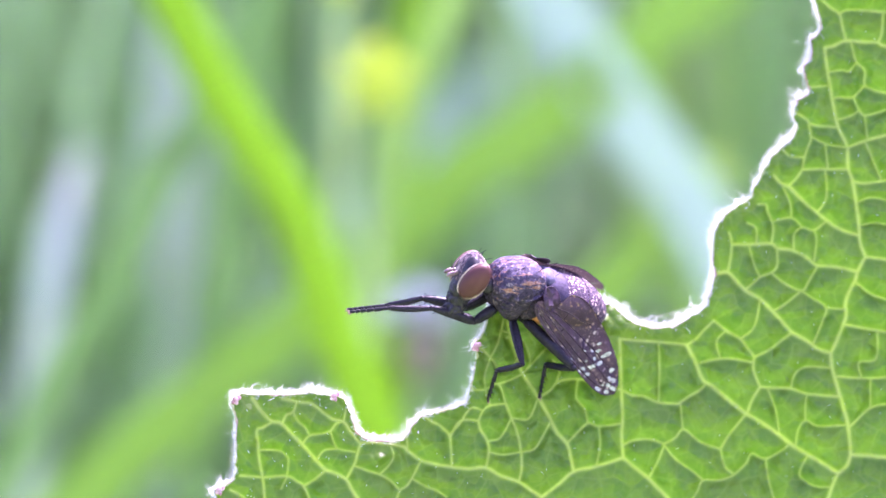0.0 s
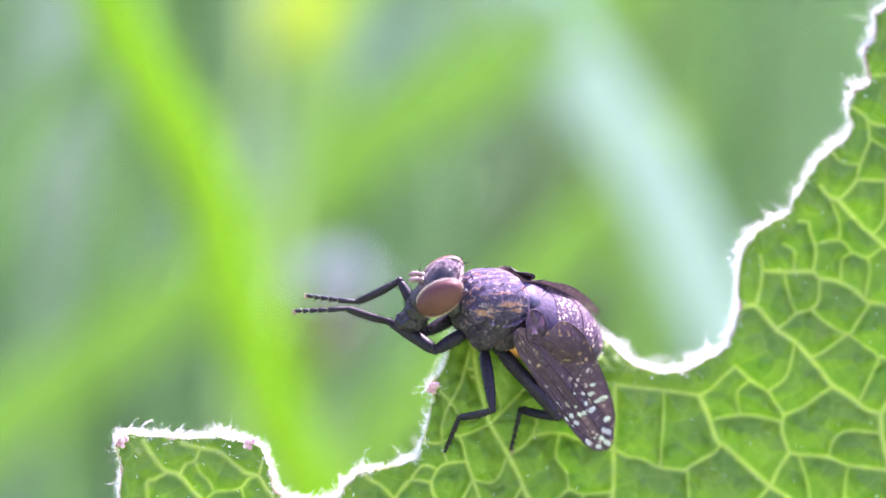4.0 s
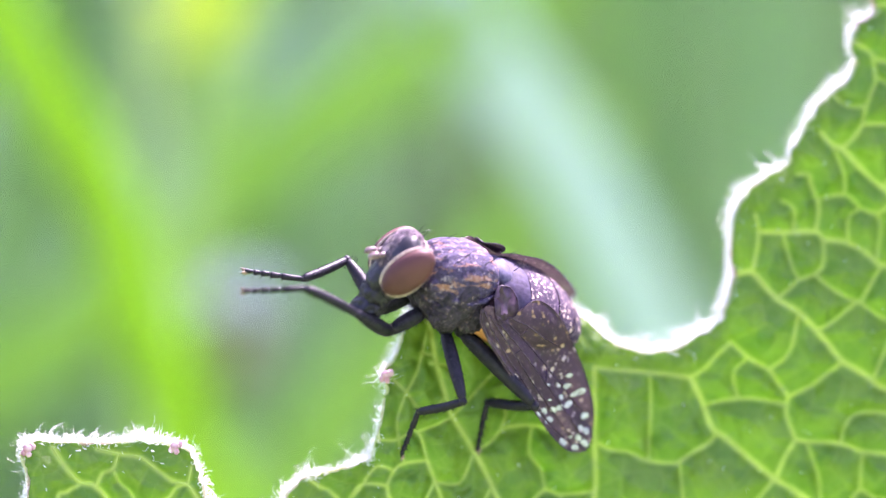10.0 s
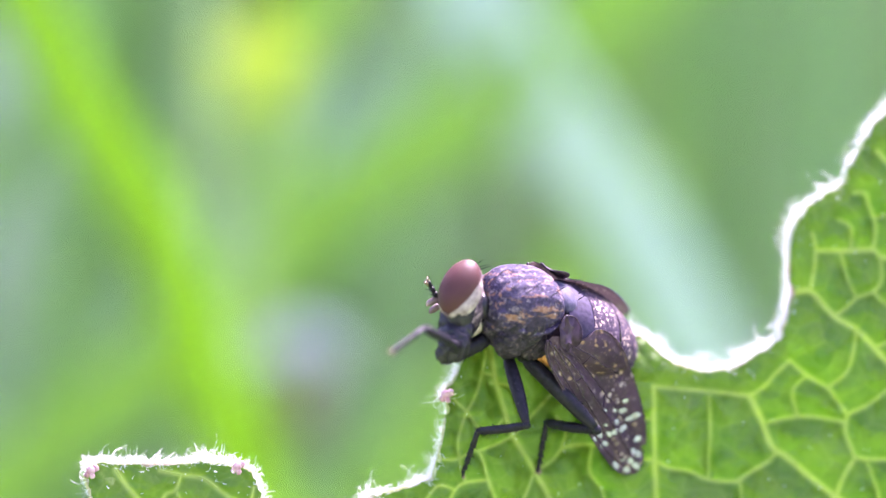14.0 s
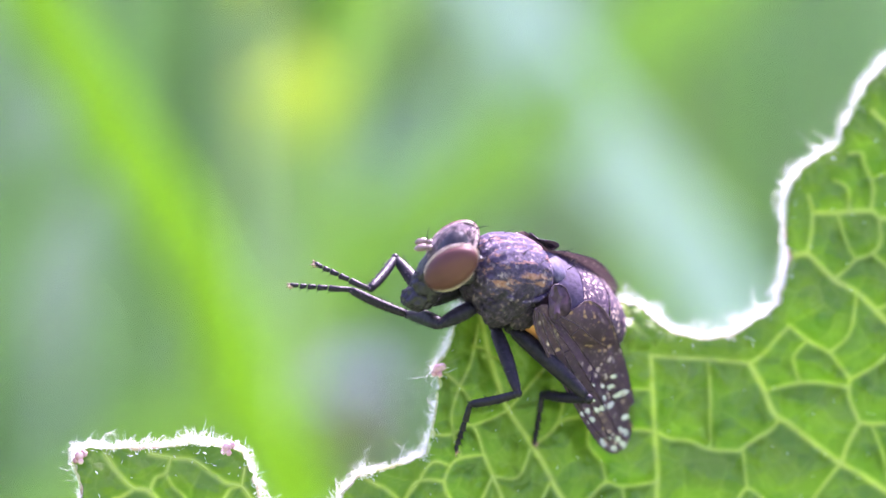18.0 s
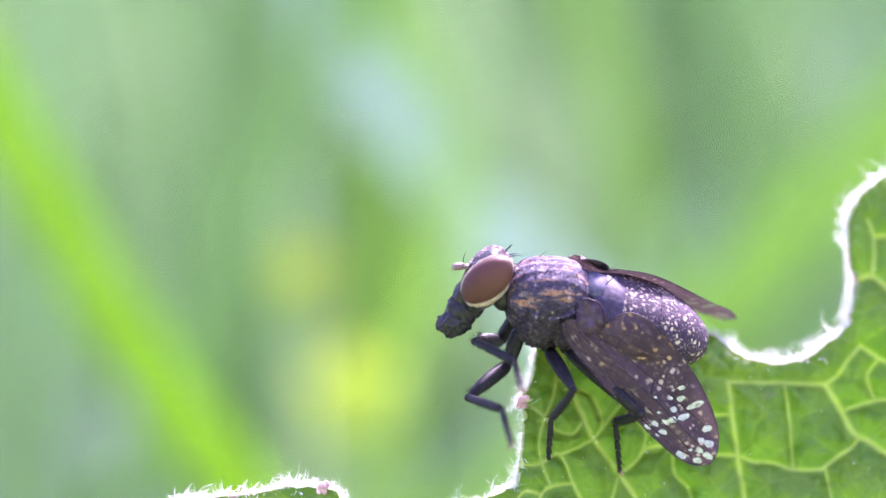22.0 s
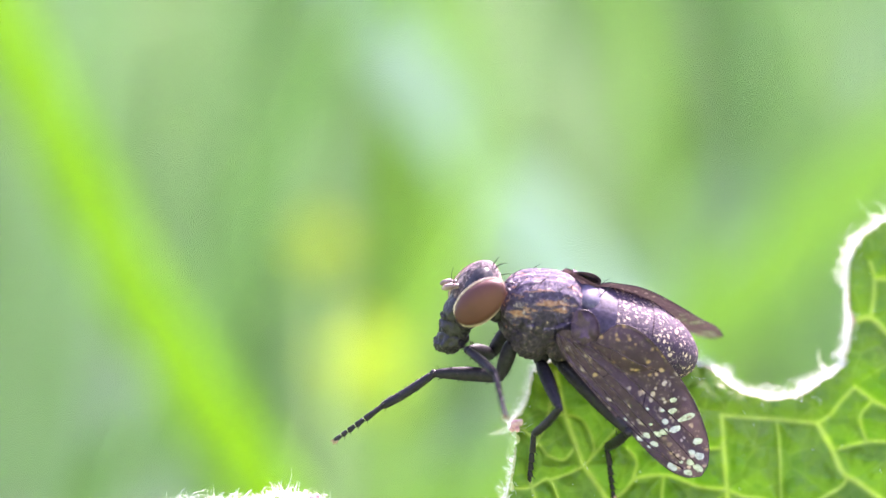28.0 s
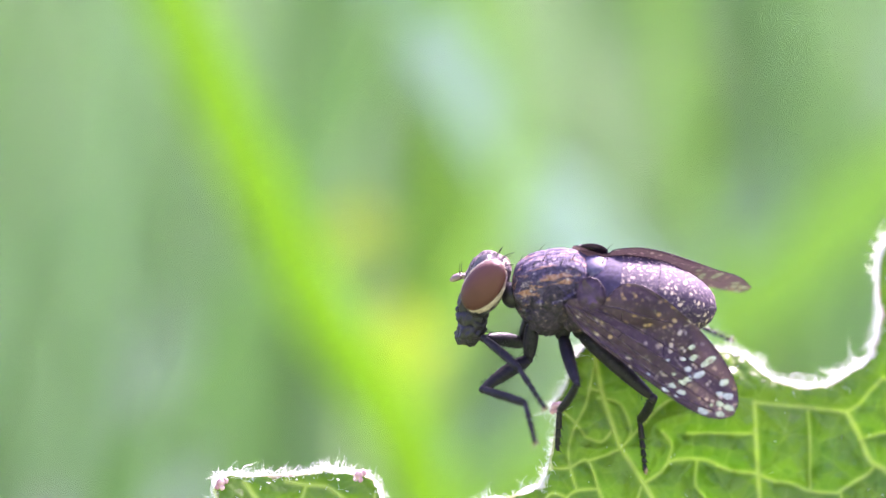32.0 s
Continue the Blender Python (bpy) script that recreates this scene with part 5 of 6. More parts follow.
def flower(x, y, z, size):
    """A small yellow bloom on a thin stem."""
    ob = tagged(new("yellow_flower"), "small yellow meadow flower on a thin green stem", "flower", "yellow flowers")
    ob.location = mm(x, y, -305)
    top = Vector(mm(0, 0, z + 305))
    v, f = tube([(0, 0, 0), Vector(mm(3, 2, 100)), top * 0.75 + Vector(mm(-2, 0, 0)), top], [0.7 * MM, 0.6 * MM, 0.5 * MM, 0.45 * MM], 8)
    part("stem", mesh_of("stem", v, f, LEAFY_BLADE), ob)
    for i in range(5):
        a = 2 * math.pi * i / 5 + 0.3
        way = Vector((math.cos(a), -0.25, math.sin(a)))
        turn = Vector((1, 0, 0)).rotation_difference(way).to_matrix()
        v, f = oval(top + way * size * 0.52 * MM, mm(size * 0.55, size * 0.16, size * 0.36), 14, 8, turn)
        part("petal", mesh_of("petal", v, f, YELLOW), ob)
    v, f = oval(top + Vector(mm(0, -0.3, 0)), mm(size * 0.3, size * 0.3, size * 0.3), 14, 10)
    part("flower_centre", mesh_of("flower_centre", v, f, YELLOW), ob)
    return ob


flower(-4.8, 100, 12.1, 2.9)
flower(-7.3, 103, 19.9, 1.8)


def seed_head(x, y, z):
    """A brown head added in place of a shadow gap, grey fluff on its top, on a thin stem."""
    ob = tagged(new("seed_head"), "made-up brown head with grey fluff, for a shadow gap", "plant")
    ob.location = mm(x, y, -305)
    top = Vector(mm(0, 0, z + 305))
    v, f = tube([(0, 0, 0), Vector(mm(-4, 2, 120)), top * 0.8 + Vector(mm(-1, 0, 0)), top], [0.7 * MM, 0.6 * MM, 0.5 * MM, 0.5 * MM], 8)
    part("stem", mesh_of("stem", v, f, LEAFY_BLADE), ob)
    v, f = oval(top, mm(1.5, 1.5, 2.4), 20, 14, None, lumps(0.12, 3.0))
    part("head", mesh_of("head", v, f, BROWN), ob, "brown head standing in for a shadow gap")
    chunks = []
    gen = random.Random(8)
    for _ in range(160):
        a, e = gen.uniform(0, 6.28), gen.uniform(0.15, 1.4)
        d = Vector((math.cos(a) * math.cos(e), math.sin(a) * math.cos(e), math.sin(e)))
        p = top + Vector(mm(0, 0, 2.0))
        chunks.append(tube([p, p + d * gen.uniform(2.0, 3.6) * MM], [0.10 * MM, 0.06 * MM], 3))
    v, f = merge(*chunks)
    part("fluff", mesh_of("fluff", v, f, FLUFF), ob, "grey seed fluff", "stuff")


seed_head(-1.6, 108, -7.5)


def meadow():
    """Dense grass farther back, one sheet of many blades."""
    gen = np.random.default_rng(21)
    verts, faces = [], []
    count, around = 13000, 13000
    for i in range(count + around):
        if i < count:
            y = 0.17 + 2.3 * gen.uniform() ** 1.7
            x = gen.uniform(-1, 1) * (0.10 + 0.36 * y)
            h = gen.uniform(0.22, 0.52) * (1 + 0.9 * y)
        else:
            x, y = gen.uniform(-2.6, 2.6), gen.uniform(-2.2, 2.6)
            if (abs(x) < 0.12 + 0.38 * max(y, 0.0) and y > -0.05) or math.hypot(x, y + 0.1) < 0.28:
                continue
            h = gen.uniform(0.16, 0.30) * (1 + 0.25 * math.hypot(x, y))
        lean, bow = gen.normal(0, 0.16), gen.normal(0, 0.10)
        wide = gen.uniform(0.0015, 0.0042) * (1 + 0.5 * y)
        turn = gen.uniform(0, math.pi)
        ax, ay = math.cos(turn) * wide / 2, math.sin(turn) * wide / 2
        b = len(verts)
        for k in range(5):
            s = k / 4
            cx, cy, cz = x + h * (lean * s + bow * s * s), y + h * 0.1 * math.sin(turn * 5) * s * s, GROUND + h * s
            q = 1 - s ** 2.2
            verts += [(cx - ax * q, cy - ay * q, cz), (cx + ax * q, cy + ay * q, cz)]
        faces += [(b + 2 * k, b + 2 * k + 1, b + 2 * k + 3, b + 2 * k + 2) for k in range(4)]
    me = mesh_of("meadow_grass", verts, faces, MEADOW)
    return tagged(new("meadow_grass", me), "dense mixed green meadow grass out of focus", "grass", kind="stuff")


meadow()


# ---- what moves: the fly's body, head and legs, and one blade of grass in the wind ----
LEFT_FORE = [
    (0, -19, 7, -22, -15, -33, -28),
    (0.5, -56, -19, -22, -6, -17, -23),
    (1, -30, -24, -42, -32, 0, -35),
    (1.5, -22, -8, -58, -30, -11, -26),
    (2, -27, -19, -62, -47, -1, -34),
    (2.5, -56, -34, -77, -53, -9, -50),
    (3, -107, -31, -11, 34, -33, 6),
    (3.5, -64, 1, -3, 18, -23, -16),
    (5.5, -23, -23, 24, 1, -4, -43),
    (6, -69, -42, 36, 3, -16, -64),
    (6.5, -139, -31, -164, -15, 16, 39),
    (7, 25, 33, 25, 32, 12, -7),
    (7.5, 30, 49, 25, 22, -25, -60),
    (8, 16, 21, 5, -6, -4, -1),
    (8.5, 20, 26, -9, 12, 0, -9),
    (9, 51, 37, -152, -10, 19, 33),
    (9.5, 31, 51, 45, 13, -96, -80),
    (10, 20, 28, -15, 14, -18, -20),
    (10.5, 34, 18, -17, -19, 15, -12),
    (11, -165, -15, 8, 13, 34, 14),
    (11.5, -145, -39, -21, 34, -15, 12),
    (12, 37, 34, -4, 10, -11, -8),
    (12.5, 24, 25, 8, 6, 10, -6),
    (13, -151, -23, -154, 1, 21, 15),
    (13.5, -147, -17, 19, 25, 5, 14),
    (14, 41, 41, 13, 27, 33, -4),
    (14.5, 42, 34, 17, -1, 13, -13),
    (16.5, -148, -34, 173, 10, -5, 31),
    (17, -154, -38, -65, 2, -52, -16),
    (17.5, -117, -23, -60, -17, -35, -22),
    (18, -96, -31, -31, -1, -26, -20),
    (18.5, -91, -29, -56, -31, -13, -30),
    (19, -28, -8, -28, -18, -20, -26),
    (19.5, 10, 16, -29, -20, -11, -30),
    (20, 18, 25, 34, -3, 23, -15),
    (20.5, 34, 6, 91, 16, 73, 5),
    (21, 39, 6, 101, 21, 80, -3),
    (22, 53, -5, 121, 19, 97, -2),
    (22.5, 36, 12, 98, -6, 64, -20),
    (23, 24, -12, 106, -3, 70, -27),
    (24, 28, -5, 116, 2, 77, -31),
    (25, 47, -4, 137, 5, 97, -13),
    (27.5, -6, -4, 23, -11, 16, -27),
    (28, -7, -4, 16, -32, 19, -34),
    (29, 28, -12, 115, 17, 83, -4),
    (30, 67, -7, 139, -2, 106, -30),
    (31, 55, 6, 145, -6, 109, -4),
    (32, 44, -5, 136, -2, 98, -20),
]
RIGHT_FORE = [
    (0, -20, 1, -48, -39, -35, -29),
    (0.5, -67, 10, -19, -80, -20, -16),
    (1, -31, -24, -59, -52, -1, -37),
    (1.5, -17, -1, -50, -45, -12, -27),
    (2, -71, -1, 4, -76, -12, -23),
    (2.5, -70, -21, -123, -88, -4, -33),
    (3, -73, 62, -8, -35, -67, -32),
    (3.5, -65, 36, -45, -49, -37, -14),
    (5.5, -81, -13, 17, -69, -14, -28),
    (6, -64, -19, 125, -78, -7, -37),
    (6.5, -137, 70, 21, 44, -9, 66),
    (7, -98, -19, 35, 28, 10, 19),
    (7.5, -131, -18, 8, 18, -1, 2),
    (8, -85, -19, 20, -20, -22, -17),
    (8.5, -86, -6, 15, -12, 4, 3),
    (9, -89, 33, 50, -9, 14, -10),
    (9.5, -151, -14, 24, 30, 31, 31),
    (10, -78, 13, 23, -10, -13, -4),
    (10.5, -85, -36, -3, -30, -13, -32),
    (11, -71, 63, 28, 9, -42, 14),
    (11.5, -103, 24, 41, 15, -8, 46),
    (12, -92, 20, 45, -6, -13, 2),
    (12.5, -80, -36, 17, 3, -12, -34),
    (13, -85, 33, 43, 8, -46, 18),
    (13.5, -92, 24, 50, 9, 14, 8),
    (14, -151, -10, 25, 24, -10, 43),
    (14.5, -91, 11, 50, -17, -16, -8),
    (16.5, -141, 68, -87, -15, -90, 34),
    (17, -98, 25, 37, -10, -56, -30),
    (17.5, -97, 23, 42, -1, -44, -3),
    (18, -82, 1, 44, -10, -35, -1),
    (18.5, -64, -31, -79, -43, -15, -27),
    (19, -90, 14, 37, -38, -30, -12),
    (19.5, -80, -5, 29, -26, -18, -21),
    (20, -72, 4, 60, -22, -14, -26),
    (20.5, -84, -9, 81, 5, 80, 16),
    (21, 43, 34, 89, 12, 98, 17),
    (22, 62, 29, 127, 8, 95, 6),
    (22.5, 63, 29, 132, 9, 97, 4),
    (23, 46, 35, 132, -8, 103, -16),
    (24, 43, 35, 160, -32, 98, -4),
    (25, 50, 34, 132, -5, 101, -18),
    (27.5, 59, 44, 112, 4, 102, -12),
    (28, 60, 30, 112, 7, 98, -15),
    (29, 42, 21, 104, 23, 96, 11),
    (30, 76, 34, 123, -6, 121, -35),
    (31, 65, 33, 129, -5, 125, 6),
    (32, 55, 29, 126, -17, 116, -26),
]
HEAD = [
    (0, 13, -2, -12, 1.6, -0.14, 0.22),
    (0.5, 8, -6, -16, 1.58, -0.13, 0.23),
    (1, 1, -3, -20, 1.56, -0.11, 0.25),
    (1.5, -2, -2, -17, 1.54, -0.1, 0.26),
    (2, -4, -4, -15, 1.53, -0.09, 0.28),
    (2.5, 0, -2, -13, 1.51, -0.07, 0.29),
    (3, -29, 25, -24, 1.49, -0.06, 0.3),
    (3.5, 2, -8, -26, 1.47, -0.04, 0.32),
    (5.5, -6, -1, -23, 1.4, 0.02, 0.37),
    (6, -11, 1, -20, 1.38, 0.03, 0.38),
    (6.5, -5, 22, -37, 1.38, 0.04, 0.37),
    (7, -4, 21, -51, 1.38, 0.05, 0.37),
    (7.5, 42, 21, -38, 1.38, 0.05, 0.36),
    (8, 8, -1, -21, 1.38, 0.06, 0.35),
    (8.5, -2, -9, -17, 1.38, 0.08, 0.35),
    (9, 51, 31, -27, 1.37, 0.08, 0.34),
    (9.5, 65, 23, -30, 1.37, 0.09, 0.34),
    (10, 11, -9, -12, 1.37, 0.11, 0.32),
    (10.5, 5, -12, -17, 1.37, 0.12, 0.31),
    (11, -48, 29, -19, 1.37, 0.13, 0.31),
    (11.5, -76, 31, -13, 1.37, 0.14, 0.3),
    (12, 1, -5, -15, 1.36, 0.16, 0.29),
    (12.5, 12, -8, -20, 1.36, 0.16, 0.29),
    (13, 4, -4, -11, 1.36, 0.17, 0.28),
    (13.5, -1, 21, -50, 1.36, 0.18, 0.28),
    (14, 64, 34, -33, 1.35, 0.19, 0.28),
    (14.5, 7, -9, -13, 1.36, 0.18, 0.27),
    (16.5, -15, 6, -29, 1.4, 0.12, 0.26),
    (17, -42, 33, -24, 1.41, 0.11, 0.26),
    (17.5, -7, 15, -22, 1.42, 0.09, 0.25),
    (18, 3, 1, -29, 1.43, 0.08, 0.25),
    (18.5, 5, 5, -24, 1.44, 0.06, 0.24),
    (19, -3, -1, -22, 1.45, 0.05, 0.24),
    (19.5, 18, -15, -18, 1.44, 0.05, 0.25),
    (20, 17, -26, -28, 1.43, 0.05, 0.25),
    (20.5, 26, -10, -22, 1.43, 0.05, 0.26),
    (21, 22, -12, -17, 1.42, 0.05, 0.26),
    (22, 28, -19, -13, 1.4, 0.04, 0.27),
    (22.5, 33, -15, -16, 1.39, 0.04, 0.27),
    (23, 18, -11, -2, 1.38, 0.04, 0.27),
    (24, 21, -9, -21, 1.38, 0.04, 0.27),
    (25, 20, -15, -5, 1.41, 0.05, 0.26),
    (27.5, 26, -16, -15, 1.5, 0.06, 0.23),
    (28, 9, -19, 1, 1.52, 0.07, 0.23),
    (29, 30, -17, -8, 1.54, 0.05, 0.23),
    (30, 22, -13, -2, 1.59, 0.11, 0.21),
    (31, 20, -20, -3, 1.62, 0.11, 0.22),
    (32, 18, -20, -9, 1.61, 0.1, 0.23),
]
LEFT_BACK = [
    (0, 85, -21, -80, -45, 133, -88, 126, -18, -81, -32, 97, -77),
    (0.5, 85, -21, -80, -45, 135, -88, 127, -18, -81, -32, 99, -77),
    (1, 85, -22, -80, -45, 143, -89, 127, -18, -80, -32, 101, -77),
    (1.5, 84, -23, -81, -46, -168, -88, 127, -20, -80, -32, 102, -78),
    (2, 85, -24, -81, -45, -159, -88, 127, -20, -81, -32, 99, -78),
    (2.5, 85, -25, -81, -46, -147, -88, 128, -21, -81, -32, 100, -78),
    (3, 85, -25, -81, -45, -138, -88, 128, -21, -80, -32, 101, -79),
    (3.5, 85, -26, -81, -46, -124, -87, 129, -21, -80, -32, 101, -79),
    (4, 85, -26, -81, -46, -124, -87, 129, -22, -80, -31, 105, -79),
    (4.5, 85, -27, -81, -46, -117, -87, 129, -24, -80, -32, 105, -79),
    (5, 85, -29, -81, -45, -114, -87, 130, -24, -80, -32, 105, -80),
    (5.5, 86, -29, -81, -46, -114, -86, 130, -25, -80, -32, 104, -80),
    (6, 87, -30, -81, -43, -112, -84, 133, -24, -79, -30, 110, -80),
    (6.5, 88, -29, -81, -44, -116, -86, 132, -23, -79, -31, 107, -80),
    (7, 87, -28, -80, -45, -135, -87, 132, -22, -78, -32, 109, -78),
    (7.5, 88, -25, -77, -44, -157, -88, 132, -20, -76, -32, 107, -77),
    (8, 89, -26, -76, -46, -156, -87, 132, -21, -76, -33, 107, -76),
    (8.5, 88, -26, -76, -45, -167, -87, 131, -21, -76, -32, 107, -76),
    (9, 90, -25, -73, -46, -178, -87, 133, -19, -74, -33, 107, -75),
    (9.5, 91, -23, -73, -45, 157, -86, 133, -17, -73, -33, 108, -73),
    (10, 93, -26, -72, -46, -167, -87, 134, -20, -75, -34, 108, -76),
    (10.5, 92, -27, -72, -44, -169, -87, 134, -21, -75, -32, 111, -76),
    (11, 93, -30, -71, -44, -157, -86, 134, -23, -75, -31, 115, -76),
    (11.5, 93, -30, -71, -47, -161, -84, 133, -21, -77, -34, 115, -76),
    (12, 89, -26, -71, -44, 174, -87, 129, -20, -75, -32, 104, -75),
    (12.5, 91, -23, -69, -45, 148, -87, 130, -18, -75, -34, 103, -73),
    (13, 91, -24, -67, -46, 142, -86, 129, -18, -75, -35, 103, -73),
    (13.5, 91, -23, -67, -47, 138, -84, 128, -17, -75, -35, 104, -71),
    (14, 90, -19, -70, -47, 126, -82, 128, -13, -74, -36, 105, -68),
    (14.5, 91, -22, -70, -44, 140, -83, 130, -15, -74, -32, 108, -71),
    (15, 91, -21, -71, -44, 143, -82, 130, -14, -75, -33, 110, -70),
    (15.5, 91, -20, -72, -45, 143, -81, 129, -13, -77, -33, 111, -69),
    (16, 91, -19, -73, -45, 141, -81, 128, -12, -77, -33, 112, -69),
    (16.5, 91, -18, -74, -45, 143, -80, 128, -11, -78, -34, 112, -68),
    (17, 90, -19, -75, -47, 146, -79, 127, -11, -80, -34, 115, -68),
    (17.5, 91, -19, -75, -49, 145, -79, 125, -10, -84, -36, 115, -68),
    (18, 93, -17, -73, -50, 144, -80, 127, -9, -83, -37, 115, -69),
    (18.5, 92, -14, -74, -52, 138, -79, 124, -8, -85, -39, 111, -68),
    (19, 91, -14, -72, -53, 132, -79, 123, -8, -85, -39, 109, -67),
    (19.5, 86, -9, -73, -55, 134, -82, 119, -10, -82, -37, 101, -68),
    (20, 84, -9, -83, -62, 177, -80, 116, -12, -84, -37, 106, -69),
    (20.5, 87, -11, -97, -66, -147, -74, 120, -16, -83, -39, 115, -71),
    (21, 92, -9, -86, -66, -153, -80, 124, -17, -82, -41, 115, -69),
    (21.5, 89, 8, -73, -60, 110, -86, 122, -12, -75, -37, 97, -67),
    (22, 107, 0, -59, -58, 95, -87, 139, -19, -68, -39, 114, -69),
    (22.5, 108, -2, -59, -55, 100, -86, 141, -23, -71, -37, 121, -69),
    (23, 109, -5, -60, -49, 91, -86, 144, -26, -73, -35, 126, -69),
    (23.5, 110, -7, -60, -47, 96, -87, 147, -27, -71, -35, 129, -69),
    (24, 109, -10, -60, -45, 81, -87, 147, -29, -71, -35, 127, -70),
    (24.5, 106, -8, -61, -41, 58, -86, 145, -29, -68, -33, 120, -71),
    (25, 111, -12, -60, -45, 82, -88, 149, -29, -70, -37, 127, -70),
    (25.5, 109, -13, -60, -45, 71, -89, 148, -29, -70, -38, 128, -70),
    (26, 107, -12, -60, -48, 91, -88, 145, -29, -71, -38, 126, -70),
    (26.5, 106, -10, -61, -50, 95, -87, 142, -28, -73, -40, 124, -69),
    (27, 104, -9, -61, -52, 98, -86, 141, -26, -74, -42, 123, -68),
    (27.5, 103, -7, -61, -54, 99, -85, 138, -25, -76, -44, 121, -68),
    (28, 101, -8, -62, -53, 96, -86, 138, -25, -76, -44, 121, -68),
    (28.5, 108, -12, -66, -53, 138, -88, 142, -24, -67, -47, 99, -72),
    (29, 103, -11, -64, -57, 63, -87, 136, -24, -54, -48, 58, -69),
    (29.5, 102, -16, -72, -55, 146, -84, 139, -31, -67, -46, 93, -71),
    (30, 106, -20, -76, -53, 176, -79, 150, -39, -75, -40, 131, -70),
    (30.5, 108, -14, -72, -50, 150, -85, 151, -35, -74, -43, 114, -70),
    (31, 109, -13, -66, -47, 13, -90, 154, -34, -69, -41, 109, -71),
    (31.5, 112, -22, -59, -52, -25, -83, 159, -42, -76, -48, 101, -73),
    (32, 99, -18, -56, -44, -17, -77, 150, -42, -66, -42, 82, -72),
]
BODY = [
    (0, 3.06, -2.42, -1.73, -35.3, -0.5, 208),
    (5.5, 3.13, -2.51, -1.47, -31.7, -1.5, 207.3),
    (6, 3.12, -2.51, -1.53, -30.9, -2.1, 206.9),
    (6.5, 3.11, -2.51, -1.53, -31.7, -2.1, 207.2),
    (7, 3.17, -2.51, -1.56, -33.1, -2.4, 207.6),
    (7.5, 3.2, -2.52, -1.64, -34.3, -2.6, 207.3),
    (8, 3.2, -2.52, -1.56, -34.5, -2.5, 207.2),
    (8.5, 3.26, -2.52, -1.61, -34.7, -2.5, 208.2),
    (9, 3.26, -2.52, -1.61, -35.5, -3, 207.3),
    (9.5, 3.29, -2.52, -1.7, -37.2, -3.6, 208),
    (10, 3.21, -2.52, -1.56, -34.8, -3.3, 207.3),
    (10.5, 3.25, -2.52, -1.6, -34.5, -3.6, 208.1),
    (11, 3.32, -2.52, -1.53, -33.5, -4.2, 208.4),
    (11.5, 3.32, -2.51, -1.47, -33.9, -4.3, 209.2),
    (12, 3.3, -2.5, -1.61, -35.7, -1.2, 210.1),
    (12.5, 3.24, -2.49, -1.64, -36.7, -1.5, 209.7),
    (13, 3.28, -2.49, -1.63, -37.4, -1.6, 209.8),
    (13.5, 3.35, -2.5, -1.63, -38.8, -2.4, 210.1),
    (14, 3.39, -2.49, -1.78, -41.2, -2.6, 211.5),
    (14.5, 3.4, -2.49, -1.77, -39.3, -3.7, 211),
    (16.5, 3.43, -2.49, -1.84, -41.2, -4.6, 214),
    (17, 3.46, -2.49, -1.81, -41.5, -5.3, 215.1),
    (17.5, 3.43, -2.49, -1.74, -41.6, -5.1, 215.3),
    (18, 3.36, -2.48, -1.76, -41.4, -5.6, 213.9),
    (18.5, 3.34, -2.47, -1.73, -42.6, -4.5, 214.5),
    (19, 3.37, -2.45, -1.75, -43.6, -3.9, 214.2),
    (19.5, 3.3, -2.44, -1.8, -44.4, -0.6, 209.8),
    (20, 3.29, -2.44, -1.71, -44.6, -1.8, 208.6),
    (20.5, 3.19, -2.45, -1.53, -43.5, -5, 203.7),
    (21, 2.94, -2.44, -1.43, -42.7, -4.8, 198.5),
    (21.5, 2.69, -2.39, -1.92, -47.2, 0.8, 194),
    (22, 2.45, -2.4, -1.56, -41.9, -6.7, 182.6),
    (22.5, 2.43, -2.42, -1.42, -40.1, -7.7, 180.9),
    (23, 2.27, -2.48, -1.38, -38, -7.5, 179),
    (23.5, 2.29, -2.53, -1.4, -36.9, -8, 179.1),
    (24, 2.3, -2.58, -1.34, -36.6, -7.1, 179.1),
    (24.5, 2.28, -2.58, -1.52, -37.6, -4.6, 180.2),
    (25, 2.27, -2.59, -1.3, -35.8, -6.7, 179.8),
    (25.5, 2.3, -2.58, -1.25, -35.6, -6.7, 179.9),
    (27.5, 2.31, -2.5, -1.12, -38.8, -4.4, 184.9),
    (28, 2.3, -2.49, -1.14, -38.4, -3.9, 185.5),
    (28.5, 2.3, -2.49, -1.18, -36.8, -1.3, 187),
    (29, 2.39, -2.48, -1.25, -39.1, 7.1, 189.4),
    (29.5, 2.26, -2.51, -0.9, -37.1, -0.1, 181.8),
    (30, 2.17, -2.56, -0.63, -33.5, -9.1, 170.4),
    (30.5, 1.7, -2.55, -0.87, -35.7, -3.7, 171.4),
    (31, 1.62, -2.52, -1.01, -34.7, -2.4, 171.5),
    (31.5, 1.32, -2.54, -0.62, -31.3, 0.4, 170.3),
    (32, 1.44, -2.54, -0.86, -32.7, 6.4, 172.9),
]
SWAY = [(0.0, 0.0), (30.0, 0.0), (30.5, 0.2), (31.0, 0.55), (31.5, 0.82), (32.0, 1.06)]
SNOUT = [(0.0, 10.0, 0), (21.5, 10.0, 0), (22.5, 8.0, 0.5), (23.0, 6.0, 1), (26.0, 6.0, 1), (27.5, 22.0, 0), (32.0, 25.0, 0)]


def heading(az, el):
    a, e = radians(az), radians(el)
    return Vector((math.cos(e) * math.cos(a), math.cos(e) * math.sin(a), math.sin(e)))


